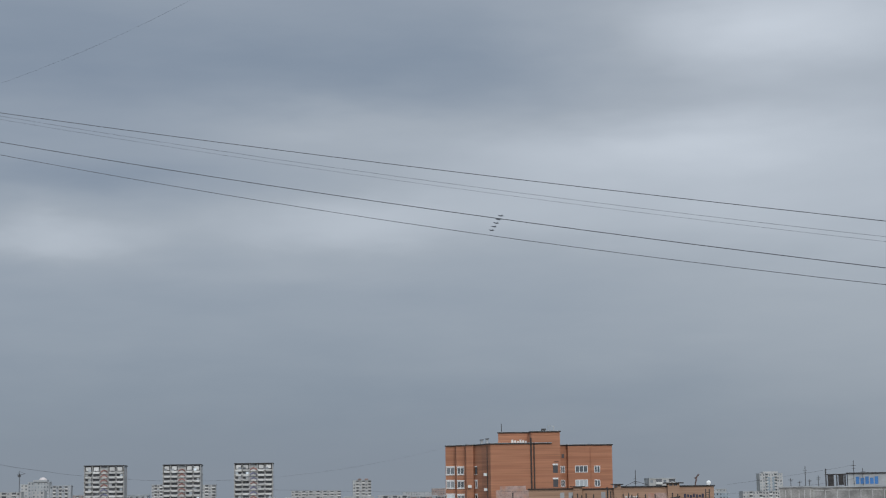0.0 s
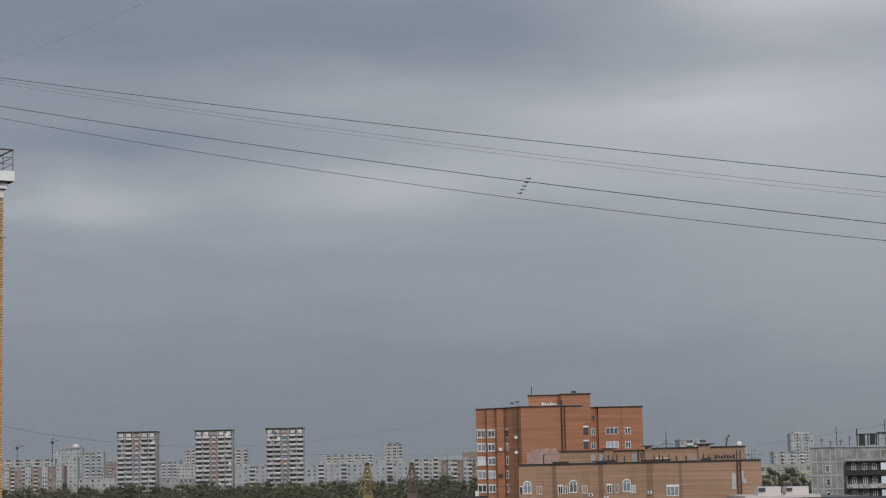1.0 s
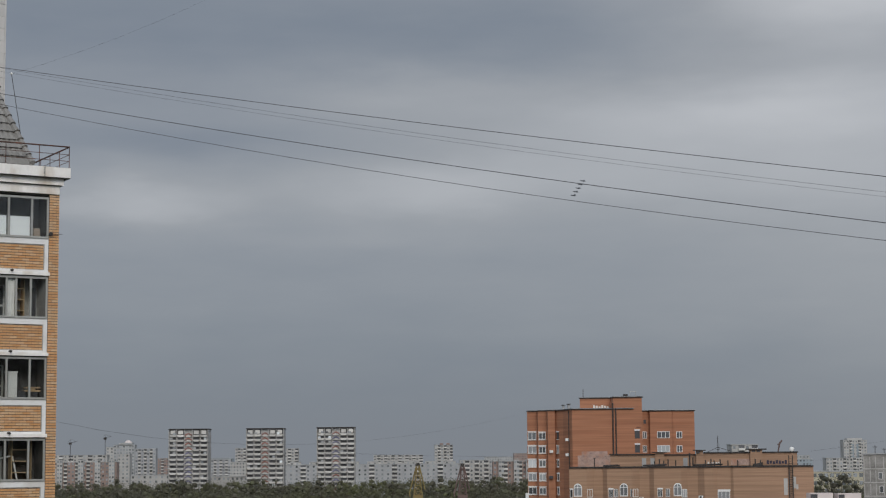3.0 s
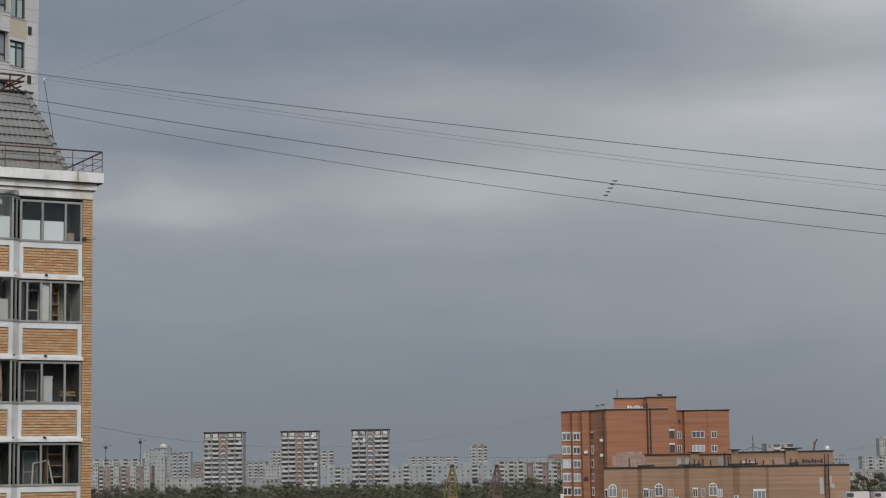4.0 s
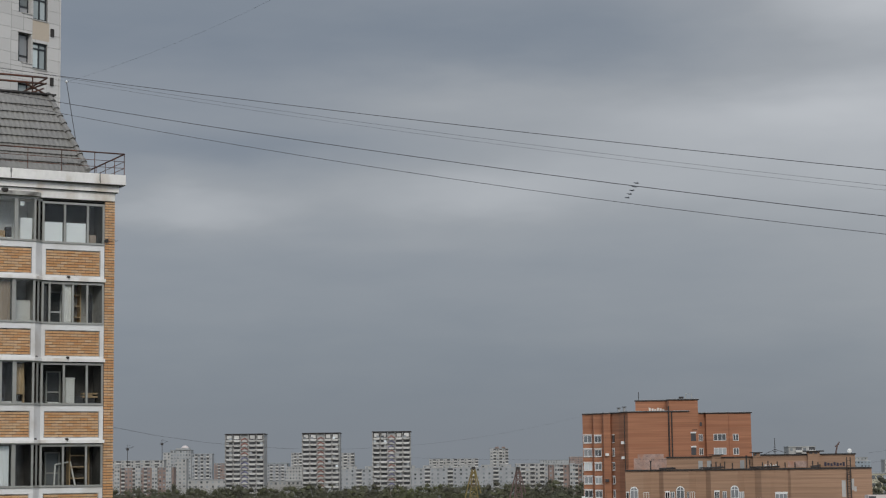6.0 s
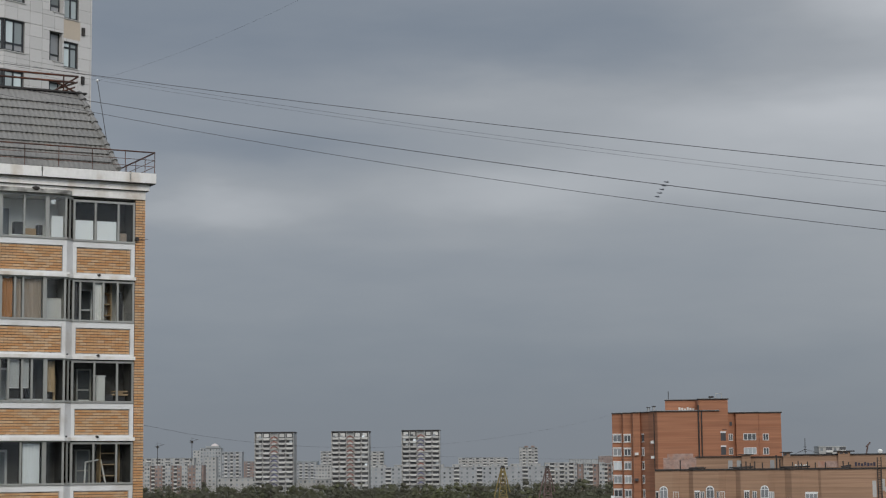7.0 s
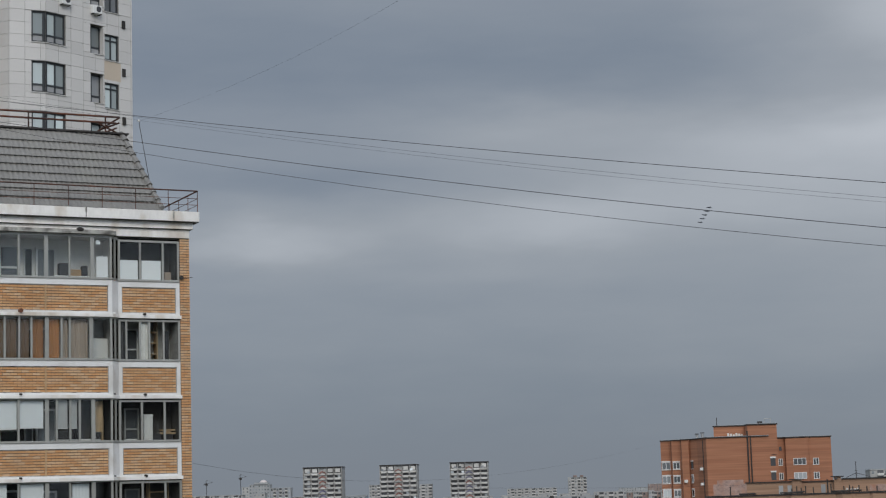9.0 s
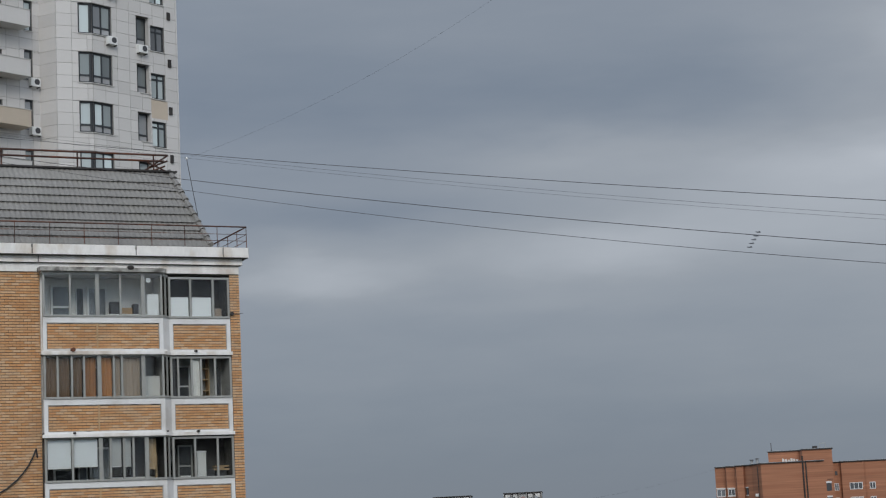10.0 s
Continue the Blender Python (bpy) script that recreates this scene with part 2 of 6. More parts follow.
TAN = [(0.60, 0.34, 0.165), (0.62, 0.37, 0.19), (0.58, 0.31, 0.14), (0.64, 0.41, 0.235), (0.60, 0.345, 0.17), (0.63, 0.42, 0.25), (0.58, 0.30, 0.13)]
M = {
    "brick_piece": material("tan_brick_piece", TAN[0], 0.85, vary=0.10, scale=3, fine=30, each=1, palette=TAN),
    "brick_joined": material("tan_brick_joined", TAN[0], 0.85, vary=0.10, scale=0.8, fine=30, palette=TAN, stain=(0.40, 0.30, 0.20), stain_amount=0.35, stain_scale=0.7),
    "brick_plain": material("tan_brickwork", (0.56, 0.31, 0.165), 0.85, vary=0.2, scale=0.8, fine=9, stretch=(0.4, 0.4, 3), bump=0.2),
    "mortar": material("mortar", (0.16, 0.13, 0.10), 0.95, vary=0.15, fine=20),
    "white_paint": material("white_facade_paint", (0.77, 0.765, 0.76), 0.6, vary=0.05, scale=0.6, fine=14, stain=(0.42, 0.37, 0.31), stain_amount=0.45, stain_scale=0.9),
    "cornice": material("weathered_white_cornice", (0.82, 0.80, 0.77), 0.7, vary=0.08, scale=0.6, fine=10, stretch=(1, 1, 0.5), stain=(0.45, 0.34, 0.22), stain_amount=0.55, stain_scale=1.3, bump=0.15),
    "dirty": material("dirty_concrete", (0.42, 0.41, 0.38), 0.9, vary=0.3, scale=2.5, fine=14, stain=(0.05, 0.045, 0.04), stain_amount=0.9, stain_scale=2.2, bump=0.3),
    "alu": material("grey_aluminium_frame", (0.36, 0.36, 0.335), 0.45, 0.3, vary=0.08, fine=8, stain=(0.22, 0.2, 0.17), stain_amount=0.3, stain_scale=1.5),
    "tile": material("grey_metal_tile", (0.222, 0.212, 0.198), 0.55, 0.1, vary=0.2, scale=0.5, fine=9, stain=(0.24, 0.23, 0.20), stain_amount=0.4, stain_scale=0.8),
    "rust": material("rusty_painted_steel", (0.085, 0.045, 0.034), 0.75, 0.2, vary=0.3, scale=2, fine=25, stain=(0.19, 0.06, 0.025), stain_amount=0.7, stain_scale=2.0),
    "dark_steel": material("dark_steel", (0.045, 0.04, 0.038), 0.7, 0.3, vary=0.25, fine=20),
    "cable": material("black_cable_sheath", (0.03, 0.03, 0.033), 0.6, vary=0.1),
    "glass": glass_material("balcony_glass", (0.93, 0.95, 0.95), 0.0),
    "glass_far": glass_material("far_window_glass", (0.075, 0.08, 0.085), through_it=False),
    "glass_bright": glass_material("curtained_window_glass", (0.33, 0.35, 0.36), through_it=False),
    "glass_mid": glass_material("mid_window_glass", (0.13, 0.135, 0.14), through_it=False),
    # lightened base colour paints the haze over far windows
    "glass_hazed": glass_material("hazed_window_glass", (0.15, 0.16, 0.17), through_it=False),
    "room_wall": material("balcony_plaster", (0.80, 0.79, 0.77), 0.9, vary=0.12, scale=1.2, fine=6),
    # darker copies of the balcony plaster, with the rooms' shade put into the colour
    "room_half_shaded": material("half_shaded_balcony_plaster", (0.46, 0.455, 0.44), 0.9, vary=0.2, scale=1.5, fine=6),
    "room_shaded": material("shaded_balcony_plaster", (0.075, 0.072, 0.068), 0.9, vary=0.35, scale=2.0, fine=6),
    "room_dark": material("dim_room", (0.07, 0.065, 0.06), 0.9, vary=0.3, scale=1.2),
    "bright_board": material("white_board_sheet", (0.88, 0.90, 0.92), 0.6, vary=0.02, fine=4),
    "blind_grey": material("grey_roller_blind", (0.48, 0.49, 0.49), 0.8, vary=0.04, fine=4),
    "curtain_dull": material("dull_brown_curtain", (0.16, 0.105, 0.065), 0.9, vary=0.2, scale=1.5, stretch=(2, 2, 0.5)),
    "curtain_rust": material("light_rust_curtain", (0.42, 0.19, 0.065), 0.9, vary=0.15, scale=1.5, stretch=(2, 2, 0.5)),
    # the sky's reflection is put into this pane's base colour
    "pane_sky": glass_material("painted_sky_window_glass", (0.30, 0.335, 0.335), through_it=False),
    "blind": material("white_roller_blind", (0.80, 0.83, 0.86), 0.8, vary=0.03, fine=4),
    "curtain_brown": material("brown_curtain", (0.30, 0.14, 0.05), 0.9, vary=0.2, scale=1.5, stretch=(3, 3, 0.3)),
    "curtain_taupe": material("taupe_curtain", (0.36, 0.29, 0.23), 0.9, vary=0.15, scale=1.5, stretch=(3, 3, 0.3)),
    "card": material("cardboard", (0.42, 0.29, 0.17), 0.9, vary=0.1),
    "plastic_white": material("white_plastic", (0.74, 0.74, 0.72), 0.45, vary=0.04),
    "plastic_dark": material("dark_plastic", (0.05, 0.05, 0.055), 0.5, vary=0.15),
    "wood": material("pale_wood", (0.46, 0.33, 0.19), 0.7, vary=0.15, stretch=(1, 1, 6)),
    "pale_tile": material("pale_cladding_tile", (0.60, 0.58, 0.56), 0.5, vary=0.03, scale=0.4, fine=6, each=0.06, stain=(0.5, 0.48, 0.45), stain_amount=0.3, stain_scale=0.4),
    "pale_wall": material("pale_clad_wall", (0.54, 0.525, 0.50), 0.55, vary=0.05, scale=0.4, fine=6),
    "joint": material("cladding_joint", (0.25, 0.24, 0.23), 0.9, vary=0.1),
    "beige_tile": material("beige_cladding_tile", (0.52, 0.44, 0.35), 0.55, vary=0.04, fine=6, each=0.05),
    "black_frame": material("anthracite_window_frame", (0.028, 0.032, 0.036), 0.45, vary=0.1),
    "red_brick": material("red_brickwork", (0.355, 0.160, 0.089), 0.9, vary=0.18, scale=1.1, fine=2.4, stretch=(0.07, 0.07, 2.6), stain=(0.25, 0.10, 0.055), stain_amount=0.55, stain_scale=0.45),
    "ochre_brick": material("ochre_brickwork", (0.335, 0.207, 0.134), 0.9, vary=0.16, scale=1.1, fine=2.4, stretch=(0.07, 0.07, 2.6), stain=(0.24, 0.145, 0.09), stain_amount=0.55, stain_scale=0.45),
    "pink_patch": material("pale_repointed_brick", (0.37, 0.26, 0.22), 0.95, vary=0.3, scale=1.2, fine=5, stain=(0.36, 0.17, 0.10), stain_amount=0.8, stain_scale=0.6),
    "tar": material("tarred_flashing", (0.035, 0.03, 0.028), 0.85, vary=0.35, scale=1.5, fine=8),
    "roof_felt": material("grey_roof_felt", (0.13, 0.125, 0.12), 0.95, vary=0.25, scale=0.3, fine=4),
    "window_white": material("white_window_frame", (0.72, 0.72, 0.71), 0.5, vary=0.05),
    "panel_grey": material("grey_aggregate_panel", (0.27, 0.26, 0.245), 0.95, vary=0.28, scale=0.5, fine=4, stain=(0.15, 0.14, 0.13), stain_amount=0.6, stain_scale=0.35),
    "panel_joint": material("pale_sealed_joint", (0.44, 0.43, 0.41), 0.9, vary=0.15),
    "panel_white": material("pale_panel", (0.39, 0.38, 0.365), 0.9, vary=0.12, scale=0.15, fine=1.0, stain=(0.36, 0.35, 0.33), stain_amount=0.5, stain_scale=0.1),
    "panel_cool": material("cool_white_panel", (0.34, 0.345, 0.352), 0.9, vary=0.12, scale=0.15, fine=1.0),
    "panel_pink": material("dusty_pink_panel", (0.27, 0.20, 0.175), 0.9, vary=0.14, scale=0.15, fine=1.0),
    "panel_tan": material("ochre_render", (0.36, 0.28, 0.21), 0.9, vary=0.12, scale=0.15, fine=1.0),
    "panel_yellow": material("pale_yellow_render", (0.40, 0.37, 0.28), 0.9, vary=0.1, scale=0.15, fine=1.0),
    "panel_blue": material("grey_blue_panel", (0.26, 0.30, 0.33), 0.8, vary=0.12, scale=0.15, fine=1.0),
    "panel_mid": material("mid_grey_panel", (0.34, 0.345, 0.345), 0.85, vary=0.14, scale=0.15, fine=1.0),
    "balcony_white": material("pale_balcony_front", (0.50, 0.485, 0.46), 0.9, each=0.22, vary=0.1, scale=0.5),
    "balcony_red": material("brick_red_balcony_front", (0.25, 0.115, 0.095), 0.9, each=0.3, vary=0.1),
    "balcony_blue": material("blue_balcony_front", (0.15, 0.15, 0.23), 0.9, each=0.3, vary=0.1),
    # dark colour that paints in the shade of recesses and openings
    "shade_gap": material("painted_loggia_shade", (0.085, 0.085, 0.09), 0.9, each=0.4, vary=0.2),
    "ground": material("spring_ground", (0.085, 0.085, 0.05), 0.95, vary=0.4, scale=0.02, fine=0.3, stain=(0.12, 0.11, 0.10), stain_amount=0.8, stain_scale=0.008),
    "leaves": material("spring_leaves", (0.07, 0.07, 0.045), 0.95, vary=0.24, scale=0.05, fine=0.4,
                       palette=[(0.074, 0.070, 0.049), (0.078, 0.076, 0.049), (0.075, 0.070, 0.051), (0.080, 0.082, 0.049)],
                       stain=(0.102, 0.108, 0.044), stain_amount=0.8, stain_scale=0.03),
    "bark": material("bark", (0.07, 0.055, 0.04), 0.95, vary=0.3),
    "crane_yellow": material("faded_yellow_steel", (0.20, 0.155, 0.055), 0.7, 0.1, vary=0.25, scale=0.4, fine=2, stain=(0.2, 0.1, 0.04), stain_amount=0.5),
    "crane_brown": material("rust_brown_steel", (0.13, 0.085, 0.075), 0.75, 0.1, vary=0.25, scale=0.4, fine=2),
    "pipe_white": material("pinkish_coated_sheet", (0.58, 0.515, 0.49), 0.5, vary=0.05),
    "graffiti_blue": material("blue_spray_paint", (0.05, 0.16, 0.38), 0.7, vary=0.15),
    "graffiti_dark": material("dark_spray_paint", (0.035, 0.03, 0.05), 0.7, vary=0.2),
    "graffiti_pale": material("pale_spray_paint", (0.62, 0.60, 0.56), 0.7, vary=0.15),
    "plane": material("grey_airframe_paint", (0.055, 0.06, 0.07), 0.5, vary=0.1),
}


# ---- builders ----
def box(bm, x0, x1, y0, y1, z0, z1):
    vs = [bm.verts.new(p) for p in ((x0, y0, z0), (x1, y0, z0), (x1, y1, z0), (x0, y1, z0), (x0, y0, z1), (x1, y0, z1), (x1, y1, z1), (x0, y1, z1))]
    for f in ((3, 2, 1, 0), (4, 5, 6, 7), (0, 1, 5, 4), (1, 2, 6, 5), (2, 3, 7, 6), (3, 0, 4, 7)):
        bm.faces.new([vs[i] for i in f])


def bar(bm, a, b, r, sides=6, r2=None):
    """A rod from a to b, tapering to r2."""
    a, b = Vector(a), Vector(b)
    q = (b - a).to_track_quat("Z", "Y")
    r2 = r if r2 is None else r2
    rings = []
    for p, rad in ((a, r), (b, r2)):
        rings.append([bm.verts.new(p + q @ Vector((rad * math.cos(2 * math.pi * i / sides), rad * math.sin(2 * math.pi * i / sides), 0))) for i in range(sides)])
    for i in range(sides):
        j = (i + 1) % sides
        bm.faces.new((rings[0][i], rings[0][j], rings[1][j], rings[1][i]))
    bm.faces.new(rings[0][::-1])
    bm.faces.new(rings[1])


def prism(bm, plan, z0, z1):
    """An upright block over a plan given counter-clockwise as seen from above."""
    low = [bm.verts.new((x, y, z0)) for x, y in plan]
    top = [bm.verts.new((x, y, z1)) for x, y in plan]
    for i in range(len(plan)):
        j = (i + 1) % len(plan)
        bm.faces.new((low[i], low[j], top[j], top[i]))
    bm.faces.new(top)
    bm.faces.new(low[::-1])


def part(name, bm, mat, parent=None, label=""):
    """Links a bmesh as one mesh object under a thing or a part."""
    me = bpy.data.meshes.new(name)
    bm.normal_update()
    bm.to_mesh(me)
    bm.free()
    for m in (mat if isinstance(mat, (list, tuple)) else [mat]):
        me.materials.append(m)
    ob = new(name, me)
    ob.parent = parent
    if label:
        ob["label"] = label
    return ob


def share(name, mesh, parent, x=0, y=0, z=0, rz=0, label=""):
    """Another object on an existing mesh."""
    mesh, pane = mesh if isinstance(mesh, tuple) else (mesh, None)
    ob = new(name, mesh)
    ob.parent = parent
    ob.matrix_basis = pose(x, y, z, 0, 0, rz)
    if pane:
        new("pane", pane).parent = ob
    if label:
        ob["label"] = label
    return ob


def thing(name, label, category, x=0, y=0, z=0, rz=0, group="", kind=""):
    ob = new(name)
    ob.matrix_basis = pose(x, y, z, 0, 0, rz)
    return tagged(ob, label, category, group, kind)


def boxes(name, specs, mat, parent=None, label=""):
    bm = bmesh.new()
    for s in specs:
        box(bm, *s)
    return part(name, bm, mat, parent, label)


def rods(name, segs, r, mat, parent, label="", sides=6):
    bm = bmesh.new()
    for a, b in segs:
        bar(bm, a, b, r, sides)
    return part(name, bm, mat, parent, label)


def join_boxes(name, specs, mats, parent, label=""):
    """Many boxes as one mesh, quickly; a spec ends with its material's index."""
    vs, fs, ids = [], [], []
    for x0, x1, y0, y1, z0, z1, mi in specs:
        n = len(vs)
        vs += [(x0, y0, z0), (x1, y0, z0), (x1, y1, z0), (x0, y1, z0), (x0, y0, z1), (x1, y0, z1), (x1, y1, z1), (x0, y1, z1)]
        fs += [tuple(n + i for i in f) for f in ((3, 2, 1, 0), (4, 5, 6, 7), (0, 1, 5, 4), (1, 2, 6, 5), (2, 3, 7, 6), (3, 0, 4, 7))]
        ids += [mi] * 6
    me = bpy.data.meshes.new(name)
    me.from_pydata(vs, [], fs)
    for m in mats:
        me.materials.append(m)
    me.polygons.foreach_set("material_index", ids)
    ob = new(name, me)
    ob.parent = parent
    if label:
        ob["label"] = label
    return ob


MESHES = {}


def grid_frame(bm, xs, zs, solid, y0, y1):
    """One connected solid: the cells of a grid for which solid(i, j) holds, between y0 and y1."""
    cache = {}

    def v(i, k, j):
        if (i, k, j) not in cache:
            cache[i, k, j] = bm.verts.new((xs[i], y1 if k else y0, zs[j]))
        return cache[i, k, j]

    nx, nz = len(xs) - 1, len(zs) - 1

    def filled(i, j):
        return 0 <= i < nx and 0 <= j < nz and solid(i, j)

    for i in range(nx):
        for j in range(nz):
            if not filled(i, j):
                continue
            bm.faces.new((v(i, 0, j), v(i + 1, 0, j), v(i + 1, 0, j + 1), v(i, 0, j + 1)))
            bm.faces.new((v(i, 1, j + 1), v(i + 1, 1, j + 1), v(i + 1, 1, j), v(i, 1, j)))
            if not filled(i - 1, j):
                bm.faces.new((v(i, 1, j), v(i, 0, j), v(i, 0, j + 1), v(i, 1, j + 1)))
            if not filled(i + 1, j):
                bm.faces.new((v(i + 1, 0, j), v(i + 1, 1, j), v(i + 1, 1, j + 1), v(i + 1, 0, j + 1)))
            if not filled(i, j - 1):
                bm.faces.new((v(i, 1, j), v(i + 1, 1, j), v(i + 1, 0, j), v(i, 0, j)))
            if not filled(i, j + 1):
                bm.faces.new((v(i, 0, j + 1), v(i + 1, 0, j + 1), v(i + 1, 1, j + 1), v(i, 1, j + 1)))


def frame_cells(bm, x0, x1, z0, z1, y0, y1, t, uprights=(), transoms=()):
    """A window frame of bars t wide with the given inner uprights and transoms, as one solid."""
    xs, zs = [x0, x0 + t], [z0, z0 + t]
    for u in sorted(uprights):
        u, w = u if isinstance(u, tuple) else (u, t)
        xs += [u - w / 2, u + w / 2]
    for u in sorted(transoms):
        zs += [u - t / 2, u + t / 2]
    xs += [x1 - t, x1]
    zs += [z1 - t, z1]
    grid_frame(bm, xs, zs, lambda i, j: i % 2 == 0 or j % 2 == 0, y0, y1)


def window_mesh(w, h, mullions=1, frame_mat="window_white", glass="glass_far", transom=0.0, depth=0.12):
    """The meshes of a framed window and its pane, the frame's outer face at y = -0.05, glass set back."""
    key = (round(w, 2), round(h, 2), mullions, frame_mat, glass, transom)
    if key not in MESHES:
        t = min(0.10, w * 0.10)
        bm = bmesh.new()
        frame_cells(bm, 0, w, 0, h, -0.05, depth, t, [w * (i + 1) / (mullions + 1) for i in range(mullions)], [transom] if transom else [])
        frame_ob = part("window", bm, M[frame_mat])
        pane = boxes("pane", [(t / 2, w - t / 2, 0.0, depth - 0.02, t / 2, h - t / 2)], M[glass])
        MESHES[key] = (frame_ob.data, pane.data)
        bpy.data.objects.remove(frame_ob)
        bpy.data.objects.remove(pane)
    return MESHES[key]


# ---- ground and closing walls ----
def ground():
    bm = bmesh.new()
    n = 24
    grid = [[bm.verts.new((-4800 + 9600 * i / n, -900 + 5700 * j / n, 0.0)) for j in range(n + 1)] for i in range(n + 1)]
    for i in range(n):
        for j in range(n):
            bm.faces.new((grid[i][j], grid[i + 1][j], grid[i + 1][j + 1], grid[i][j + 1]))
    tagged(part("ground", bm, M["ground"]), "flat ground with spring grass and bare earth", "ground", kind="structure")


ground()
tagged(boxes("wall_south", [(-30, 45, -14, -2.0, 0, 38)], M["panel_white"]), "plain pale panel wall of the block behind", "wall", kind="structure")
tagged(boxes("wall_east", [(30, 44, 20, 34, 0, 38)], M["panel_white"]), "plain pale panel wall of a neighbouring wing", "wall", kind="structure")

# ---- the tan brick apartment block with glazed balconies ----
STOREY = 2.875
CX, CY, CROT = -12.18, 66.9, 29.0
block = thing("apartment_block", "tan brick apartment block with glazed balconies and grey tiled mansard", "apartment block", CX, CY, 0, CROT)
SILL = 1.50
WINDOW_TOP = [34.66 - STOREY * k for k in range(12)]
COURSE, BRICK = 0.0975, 0.262


def brick_run(x0, x1, y, z0, z1, out, depth=0.09, gap=0.012, bed=0.026):
    """Rows of stretcher bricks in half bond between x0 and x1, as boxes appended to out."""
    z, row = z0, 0
    while z + COURSE * 0.6 < z1:
        top = min(z + COURSE - bed, z1)
        x = x0 - (BRICK / 2 if row % 2 else 0.0)
        while x < x1 - 0.02:
            a, b = max(x, x0), min(x + BRICK - gap, x1)
            if b - a > 0.03:
                d = random.uniform(0, 0.008)
                out.append((a, b, y - d, y + depth, z, top, 0))
            x += BRICK
        z += COURSE
        row += 1


# body behind the balconies, left wall and corner pier
boxes("wall", [(-30, 0.06, 1.6, 14, 0, 34.78), (-30, -7.24, 0.02, 1.6, 0, 34.78), (-0.29, 0.065, 0.02, 1.6, 0, 34.78),
               (-2.80, -2.62, 0.05, 1.6, 0, 34.78)], M["mortar"], block, "mortar-jointed wall body")
boxes("lower_wall", [(-30, -7.24, -0.02, 0.02, 0, 22.6), (-0.29, 0.07, -0.02, 0.02, 0, 22.6), (-30, -10.3, -0.02, 0.02, 22.6, 34.78)], M["brick_plain"], block, "tan brickwork")
pieces = []
brick_run(-10.3, -7.24, 0.0, 22.6, 34.76, pieces)
join_boxes("brickwork", pieces, [M["brick_joined"]], block, "tan stretcher-bond facing bricks")["kind"] = "stuff"
pieces = []
brick_run(-0.29, 0.07, 0.0, 22.6, 34.76, pieces)
join_boxes("brickwork", pieces, [M["brick_joined"]], block, "tan bricks of the corner pier")["kind"] = "stuff"

LEFT_PLAN = dict(x0=-7.22, x1=-2.92, y=-0.32)
RIGHT_PLAN = dict(x0=-2.60, x1=-0.31, y=0.0)


def balcony_front(top):
    """White parapet frame, sill ledge and floor of one storey's pair of balconies; top is the window's head."""
    sill = top - SILL
    fronts = []
    for p, pan0, pan1 in ((LEFT_PLAN, -7.09, -3.06), (RIGHT_PLAN, -2.47, -0.45)):
        x0, x1, y = p["x0"], p["x1"], p["y"]
        hi, lo = sill - 0.21, sill - 1.14
        bm = bmesh.new()
        grid_frame(bm, [x0, pan0, pan1, x1], [sill - 1.33, lo, hi, sill], lambda i, j: (i, j) != (1, 1), y, y + 0.12)
        fronts.append(part("parapet", bm, M["white_paint"], block, "white painted parapet frame"))
        boxes("panel_backing", [(pan0 - 0.02, pan1 + 0.02, y + 0.05, y + 0.11, lo - 0.02, hi + 0.02)], M["mortar"], fronts[-1])
        # thin dark strip as painted shadow where the brick panel sits in its frame
        bm = bmesh.new()
        frame_cells(bm, pan0 + 0.003, pan1 - 0.003, lo + 0.003, hi - 0.003, y + 0.035, y + 0.048, 0.03)
        part("panel_joint", bm, M["dirty"], fronts[-1])
    front = fronts[0]
    # the chamfered white corner between the two balconies
    bm = bmesh.new()
    prism(bm, [(-2.92, -0.32), (-2.60, -0.002), (-2.60, 0.12), (-2.92, -0.15)], sill - 1.33, sill)
    part("corner_panel", bm, M["white_paint"], front)
    bm = bmesh.new()
    prism(bm, [(-7.31, -0.42), (-2.93, -0.42), (-2.58, -0.09), (-0.28, -0.09), (-0.28, 0.0), (-2.62, 0.0), (-2.95, -0.32), (-7.31, -0.32)], sill - 1.335, sill - 1.215)
    part("ledge", bm, M["cornice"], front, "white drip ledge, dirt-streaked")
    # grimy metal flashing on the sill and under the ledge
    bm = bmesh.new()
    prism(bm, [(-7.24, -0.36), (-2.91, -0.36), (-2.59, -0.04), (-0.31, -0.04), (-0.31, 0.0), (-2.60, 0.0), (-2.93, -0.32), (-7.24, -0.32)], sill + 0.002, sill + 0.03)
    part("sill_flashing", bm, M["alu"], front)
    return fronts


balcony_fronts = []
for top in WINDOW_TOP[:11]:
    balcony_fronts.append(balcony_front(top))

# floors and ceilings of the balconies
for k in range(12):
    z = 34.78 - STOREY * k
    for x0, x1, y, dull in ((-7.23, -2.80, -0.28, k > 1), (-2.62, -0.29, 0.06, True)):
        # slabs of the dim balconies take the plaster darkened for shade
        boxes("balcony_slab", [(x0, x1, y, 1.6, z - 0.05, z + 0.10)], M["room_shaded" if dull else "room_wall"], block)

# aluminium glazing: the upright bars' places, storey by storey
GLAZING = [
    ([-6.25, -5.28, -4.45, -3.63], [-1.78, -0.93]),
    ([-6.73, -6.23, -5.80, -5.26, -4.74, -4.45, -3.68], [-2.31, -1.81, -1.46, -0.93]),
    ([-6.25, -5.26, -4.92, -4.44, -4.10, -3.62], [-1.76, -0.92]),
    ([-6.25, -5.26, -4.45, -3.62], [-1.76, -0.92]),
]
WIDE_BARS = {-5.28, -5.26, -3.63, -3.68, -3.62}


